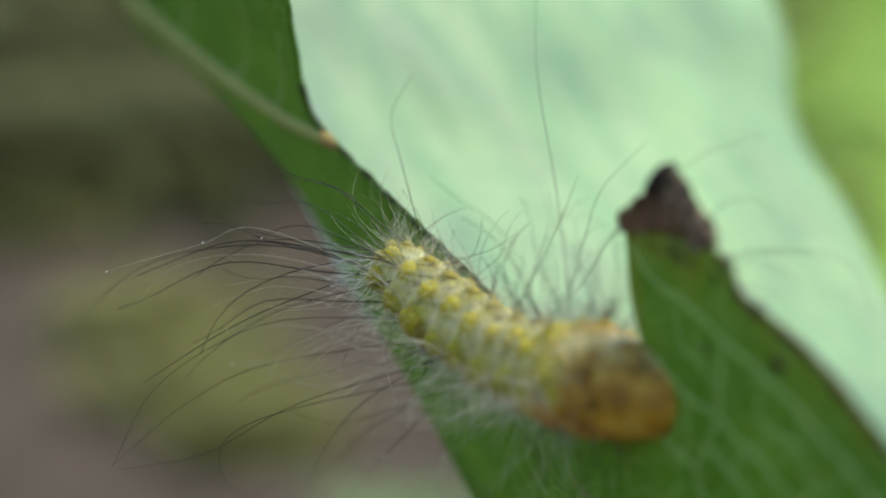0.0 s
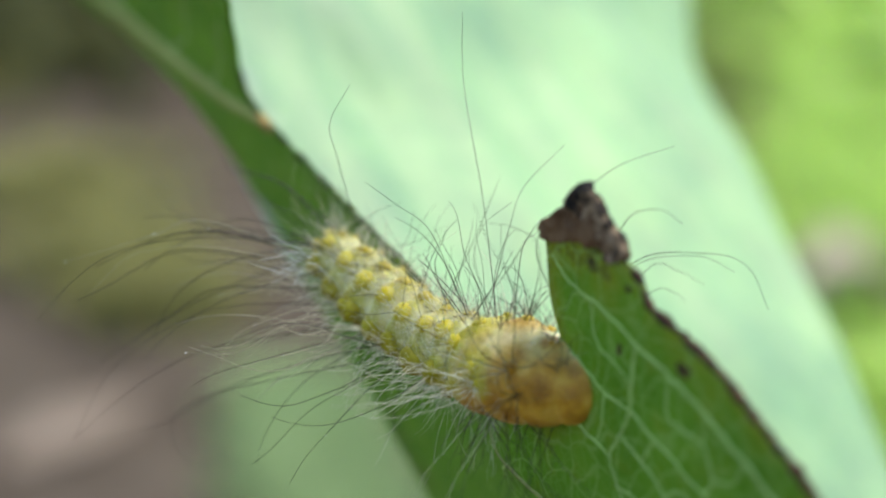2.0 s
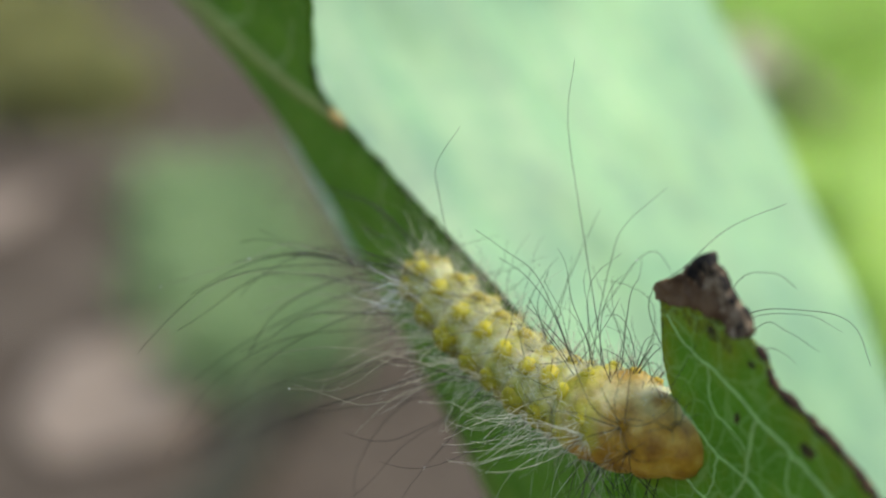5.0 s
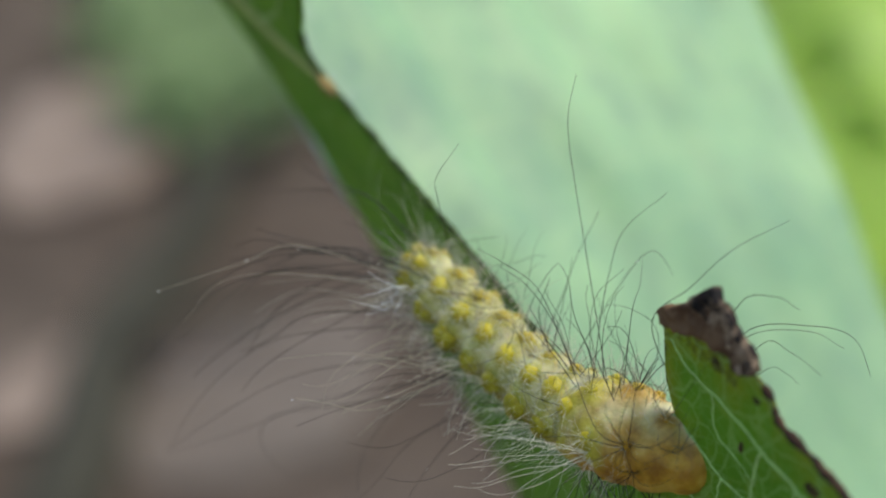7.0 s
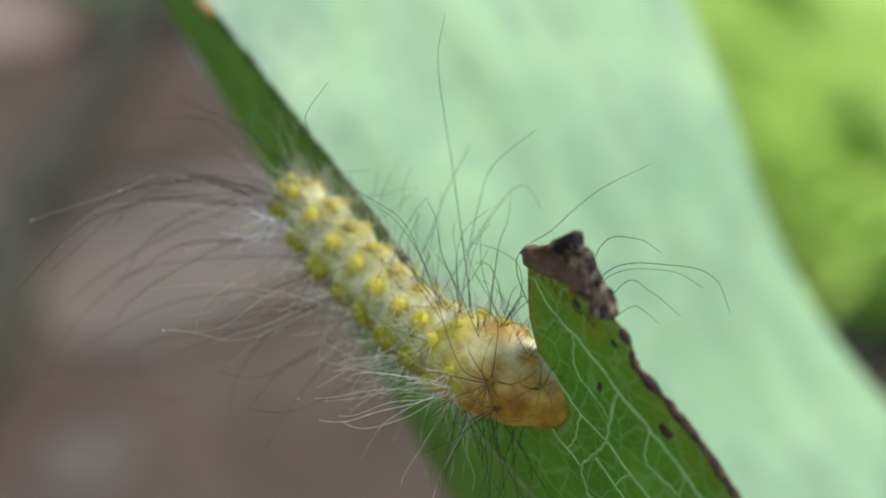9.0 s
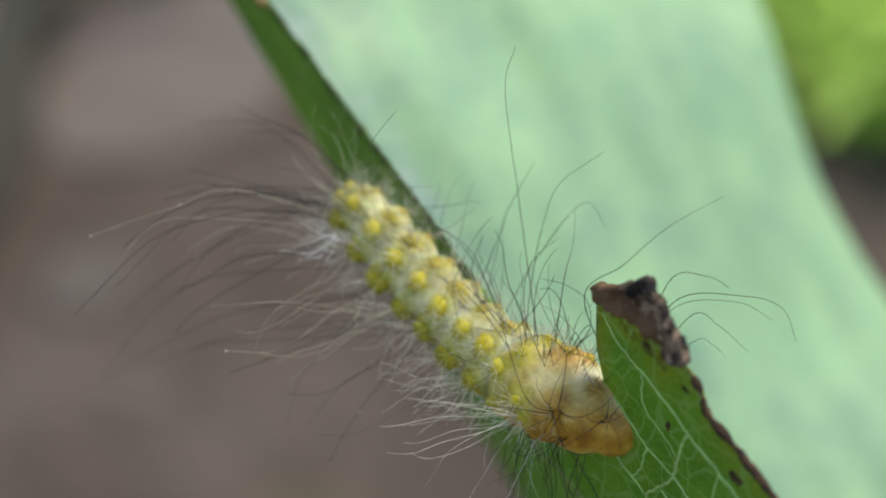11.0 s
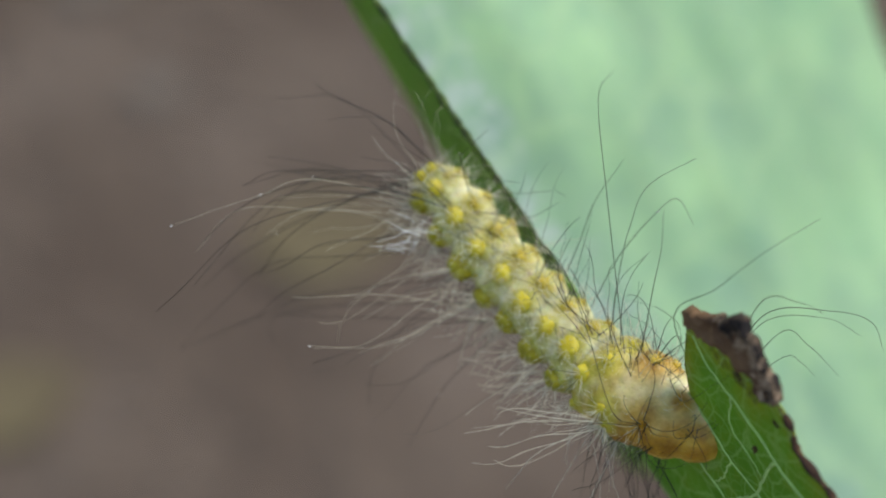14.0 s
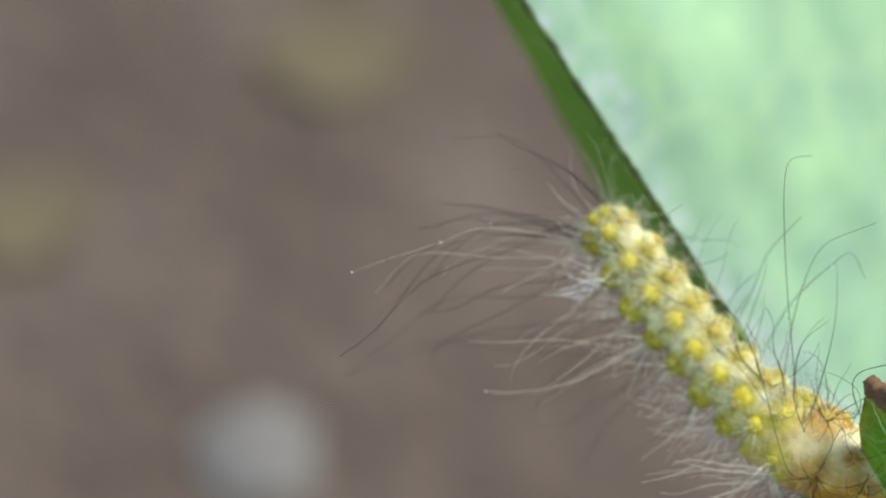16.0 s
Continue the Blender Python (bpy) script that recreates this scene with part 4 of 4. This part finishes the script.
    strand(8.0, -45, ((-4.5, 3.0, 70.4), (-7.6, 3.6, 72.4), (-8.0, 5.0, 73.0), (-6.6, 6.4, 72.0), (-5.0, 6.0, 71.0)), 0.018)
    strand(1.5, 10, ((-5.9, -4.6, 68.3), (-8.3, -3.9, 68.2), (-10.3, -3.3, 68.1), (-12.4, -2.6, 67.9)), 0.020, M_HAIR_PALE)
    strand(2.2, 0, ((-5.4, -3.2, 68.0), (-9.3, -3.1, 68.6), (-11.3, -1.2, 68.4)), 0.017, M_HAIR_PALE)
    strand(5.0, -20, ((-1.4, 1.0, 66.0), (-3.8, 2.5, 65.5), (-6.2, 2.5, 65.5)), 0.016, M_HAIR_PALE)
    for x, y, z in ((-8.3, -3.95, 68.2), (-12.4, -2.6, 67.9), (-6.2, 2.5, 65.5), (9.75, -3.45, 66.2)):
        bm = bmesh.new()
        bmesh.ops.create_icosphere(bm, subdivisions=1, radius=1)
        verts = [spot(x, y, z) + Vector((v.co.x * 1.6, v.co.y, v.co.z)) * 0.000036 * (1 + 0.4 * noise.noise(v.co * 2 + Vector((x, y, z)))) for v in bm.verts]
        part("dust_speck", (verts, [tuple(v.index for v in f.verts) for f in bm.faces]), M_HAIR_WHITE, top)
        bm.free()
    # on the hidden front, reaching out past the far side of the dried tip
    strand(total - 1.5, 100, ((9.6, -0.4, 60.6), (11.2, -2.1, 59.6), (13.1, -3.7, 59.5), (15.7, -4.9, 60.4)))
    strand(total - 1.5, 100, ((13.7, 0.0, 61.6), (16.8, -0.3, 61.3), (18.6, 0.3, 61.4), (19.5, 2.0, 62.3)))
    strand(total - 1.5, 104, ((13.6, 0.3, 61.4), (16.4, -0.1, 61.0), (18.0, 0.7, 60.8)), 0.018)
    strand(total - 1.5, 100, ((13.2, -1.1, 60.2), (14.7, -1.6, 59.0), (15.8, -1.0, 59.3)))
    strand(total - 1.4, 100, ((14.3, 0.5, 60.8), (15.5, 0.8, 60.0), (16.6, 1.8, 59.0)), 0.019)
    strand(total - 1.4, 100, ((14.4, 1.6, 60.6), (15.3, 1.7, 60.2), (15.8, 2.2, 59.9)), 0.016)
    # frayed white bristles stuck together near the tail
    knot = in_blade(-17.1, 4.3, 4.5)
    fray = []
    for k in range(24):
        d = Vector((rng.gauss(0, 0.5), rng.gauss(0, 0.5), rng.gauss(0, 0.6)))
        a = knot + d * 0.0009
        fray.append(sweep(a, a + Vector((rng.uniform(-1.5, 0.5), rng.uniform(-0.6, 0.6), rng.uniform(-0.9, 0.6))) * rng.uniform(0.0006, 0.0014), Vector((0, 0, rng.uniform(-0.0002, 0.0002))), rng.uniform(0.010, 0.020), 4))
    for k in range(4):
        fray.append(sweep(skin(2.0 + 0.5 * k, 0.1 * k - 0.2)[0], knot + Vector((rng.uniform(-1, 1), 0, rng.uniform(-1, 1))) * 0.0006, Vector((0, 0, 0.0002)), 0.014, 6))
    part("frayed_tuft", join_geo(fray), M_HAIR_WHITE, top, "frayed white tuft")


build_caterpillar()

# ---- the ground's litter and plants, far out of focus ----
for x, y, length, width, turn, mat, label in (
        (-0.090, 0.545, 0.100, 0.060, 1.2, M_TAN, "pale pinkish-tan dry leaf lying on soil"),
        (-0.160, 0.665, 0.070, 0.030, 0.9, M_TAN, "pale pinkish-tan dry leaf lying on soil"),
        (-0.088, 0.410, 0.050, 0.030, 1.0, M_TAN, "pale pinkish-tan dry leaf lying on soil"),
        (-0.190, 0.960, 0.085, 0.050, 0.8, M_STONE, "grey-brown dry leaf lying on soil"),
        (-0.031, 0.408, 0.095, 0.062, 0.9, M_DUST, "grey-brown dry leaf lying on soil"),
        (0.000, 0.252, 0.036, 0.024, 0.1, M_OCHRE, "yellow-brown dry leaf lying on soil"),
        (-0.048, 0.330, 0.032, 0.021, 0.8, M_STONE, "grey-brown dry leaf lying on soil"),
        (-0.062, 0.214, 0.030, 0.020, 0.4, M_OCHRE, "yellow-brown dry leaf lying on soil")):
    litter_leaf((x, y), length, width, turn, mat, label, lift=0.0016)
litter_leaf((0.136, 0.705), 0.060, 0.042, 0.2, M_PINK, "very pale pinkish dry leaf lying on weeds", lift=0.05)
for x, y, size, label in ((-0.037, 0.292, 0.0065, "grey stone half sunk in the soil"), (-0.019, 0.163, 0.012, "pale grey stone half sunk in the soil")):
    pebble((x, y), size, M_GREY if size > 0.01 else M_STONE, label)


def ground_plant(place, count, reach, width, height, mat, label, seed):
    """A low rosette of broad arching leaves."""
    rng = random.Random(seed)
    top = thing("low_plant", Vector((place[0], place[1], 0.0)), label, "plant", "low plants on the soil")
    for k in range(count):
        turn = 2 * math.pi * (k + rng.uniform(-0.3, 0.3)) / count
        ln, wd, hi = reach * rng.uniform(0.7, 1.15), width * rng.uniform(0.8, 1.2), height * rng.uniform(0.6, 1.2)
        ax, sd = Vector((math.cos(turn), math.sin(turn), 0)), Vector((-math.sin(turn), math.cos(turn), 0))
        verts, faces = [], []
        for i in range(13):
            a = i / 12
            mid = Vector((place[0], place[1], 0.0)) + ax * ln * a + Vector((0, 0, hi * math.sin(math.pi * min(1, a * 0.9 + 0.05))))
            w = wd * 0.5 * math.sin(math.pi * (0.08 + 0.90 * a)) ** 0.7 * (1 + 0.06 * math.sin(a * 31 + k))
            for j in range(7):
                q = j / 3 - 1
                verts.append(mid + sd * (w * q) + Vector((0, 0, 0.15 * w * q * q)))
        for i in range(12):
            for j in range(6):
                f = i * 7 + j
                faces.append((f, f + 1, f + 8, f + 7))
        leaf = part("leaf", (verts, faces), mat, top)
        so = leaf.modifiers.new("thick", 'SOLIDIFY')
        so.thickness = 0.0006
    part("crown", tube([Vector((place[0], place[1], -0.004)), Vector((place[0], place[1], height * 0.3))], [0.006, 0.004], 8), M_STEM, top)
    return top


for k, (x, y) in enumerate(((0.177, 0.45), (0.19, 0.57), (0.203, 0.67), (0.263, 0.50), (0.276, 0.60), (0.21, 0.87), (0.30, 0.75), (0.263, 1.08), (0.375, 1.0), (0.21, 1.35), (0.34, 1.4), (0.47, 1.3), (0.31, 1.8), (0.51, 1.8))):
    ground_plant((x, y), 7, 0.09 + 0.02 * (y > 0.8), 0.075, 0.03, M_BRIGHT, "bright green broad-leaved plant low on the soil", 40 + k)


def dark_stick(a, b, r):
    top = thing("fallen_branch", Vector((a[0], a[1], 0.0)), "dark olive branch lying on the soil", "branch")
    n = 14
    path = [Vector(a).lerp(Vector(b), k / n) + Vector((0.004 * math.sin(k * 0.9), 0, 0.003 * math.sin(k * 0.6))) for k in range(n + 1)]
    part("bark", tube(path, [r * (1 - 0.03 * k) for k in range(n + 1)], 9), M_BARK, top)
    for k in (4, 9):
        part("twig", tube([path[k], path[k] + Vector((0.02, 0.015, 0.012)), path[k] + Vector((0.045, 0.02, 0.005))], [r * 0.4, r * 0.3, r * 0.15], 6), M_BARK, top)


def weed_patch(name, spots, blades, height, mat, label, seed):
    """Grass and weeds that nobody could count, as one sward of arching blades."""
    rng = random.Random(seed)
    verts, faces = [], []
    for cx, cy, rx, ry in spots:
        for k in range(blades):
            w = rng.uniform(0, 2 * math.pi)
            q = min(1.5, abs(rng.gauss(0, 0.62)))
            x, y = cx + rx * q * math.cos(w), cy + ry * q * math.sin(w)
            turn, ln, wd = rng.uniform(0, 2 * math.pi), height * rng.uniform(0.7, 1.6), height * rng.uniform(0.08, 0.16)
            ax, sd = Vector((math.cos(turn), math.sin(turn), 0)), Vector((-math.sin(turn), math.cos(turn), 0))
            b = len(verts)
            for i in range(4):
                a = i / 3
                mid = Vector((x, y, -0.003)) + ax * ln * 0.8 * a * a + Vector((0, 0, ln * (a - 0.45 * a * a)))
                verts += [mid - sd * wd * (1 - 0.8 * a), mid + sd * wd * (1 - 0.8 * a)]
            faces += [(b + 2 * i, b + 2 * i + 1, b + 2 * i + 3, b + 2 * i + 2) for i in range(3)]
    tagged(part(name, (verts, faces), mat, None, label, "stuff"), category="weeds")


weed_patch("sward", [(0.160, 0.44, 0.035, 0.05), (0.177, 0.62, 0.045, 0.08), (0.184, 0.85, 0.055, 0.12), (0.236, 0.75, 0.07, 0.15), (0.203, 0.98, 0.05, 0.1), (0.243, 1.15, 0.08, 0.16), (0.236, 1.55, 0.11, 0.25), (0.29, 2.1, 0.17, 0.35), (0.21, 0.52, 0.08, 0.11), (0.25, 0.85, 0.11, 0.16), (0.34, 1.2, 0.2, 0.3), (0.54, 1.9, 0.4, 0.5), (0.42, 0.8, 0.14, 0.3)], 1400, 0.04, M_BRIGHT, "bright green grass and low weeds", 5)
weed_patch("sward", [(-0.150, 0.80, 0.030, 0.035), (-0.188, 0.87, 0.038, 0.045), (-0.235, 0.98, 0.05, 0.05), (-0.36, 1.26, 0.08, 0.10)], 320, 0.025, M_OLIVE, "yellowish olive weeds on bare soil", 6)
weed_patch("sward", [(-0.36, 1.35, 0.20, 0.16), (-0.23, 1.6, 0.24, 0.2), (-0.6, 1.9, 0.3, 0.3), (-0.4, 2.3, 0.4, 0.35), (-0.06, 2.0, 0.27, 0.3), (-0.8, 2.9, 0.5, 0.5), (-1.3, 4.0, 0.9, 0.9), (0.08, 2.8, 0.4, 0.5), (-0.27, 4.2, 0.8, 0.9)], 520, 0.07, M_WEED, "dull olive weeds on bare soil", 8)
weed_patch("sward", [(-0.078, 0.665, 0.026, 0.035), (-0.064, 0.610, 0.024, 0.030), (-0.050, 0.560, 0.020, 0.028)], 520, 0.02, M_GREEN, "soft green seedlings on the soil", 7)
dark_stick((-0.087, 0.33, -0.002), (-0.036, 0.60, 0.002), 0.011)
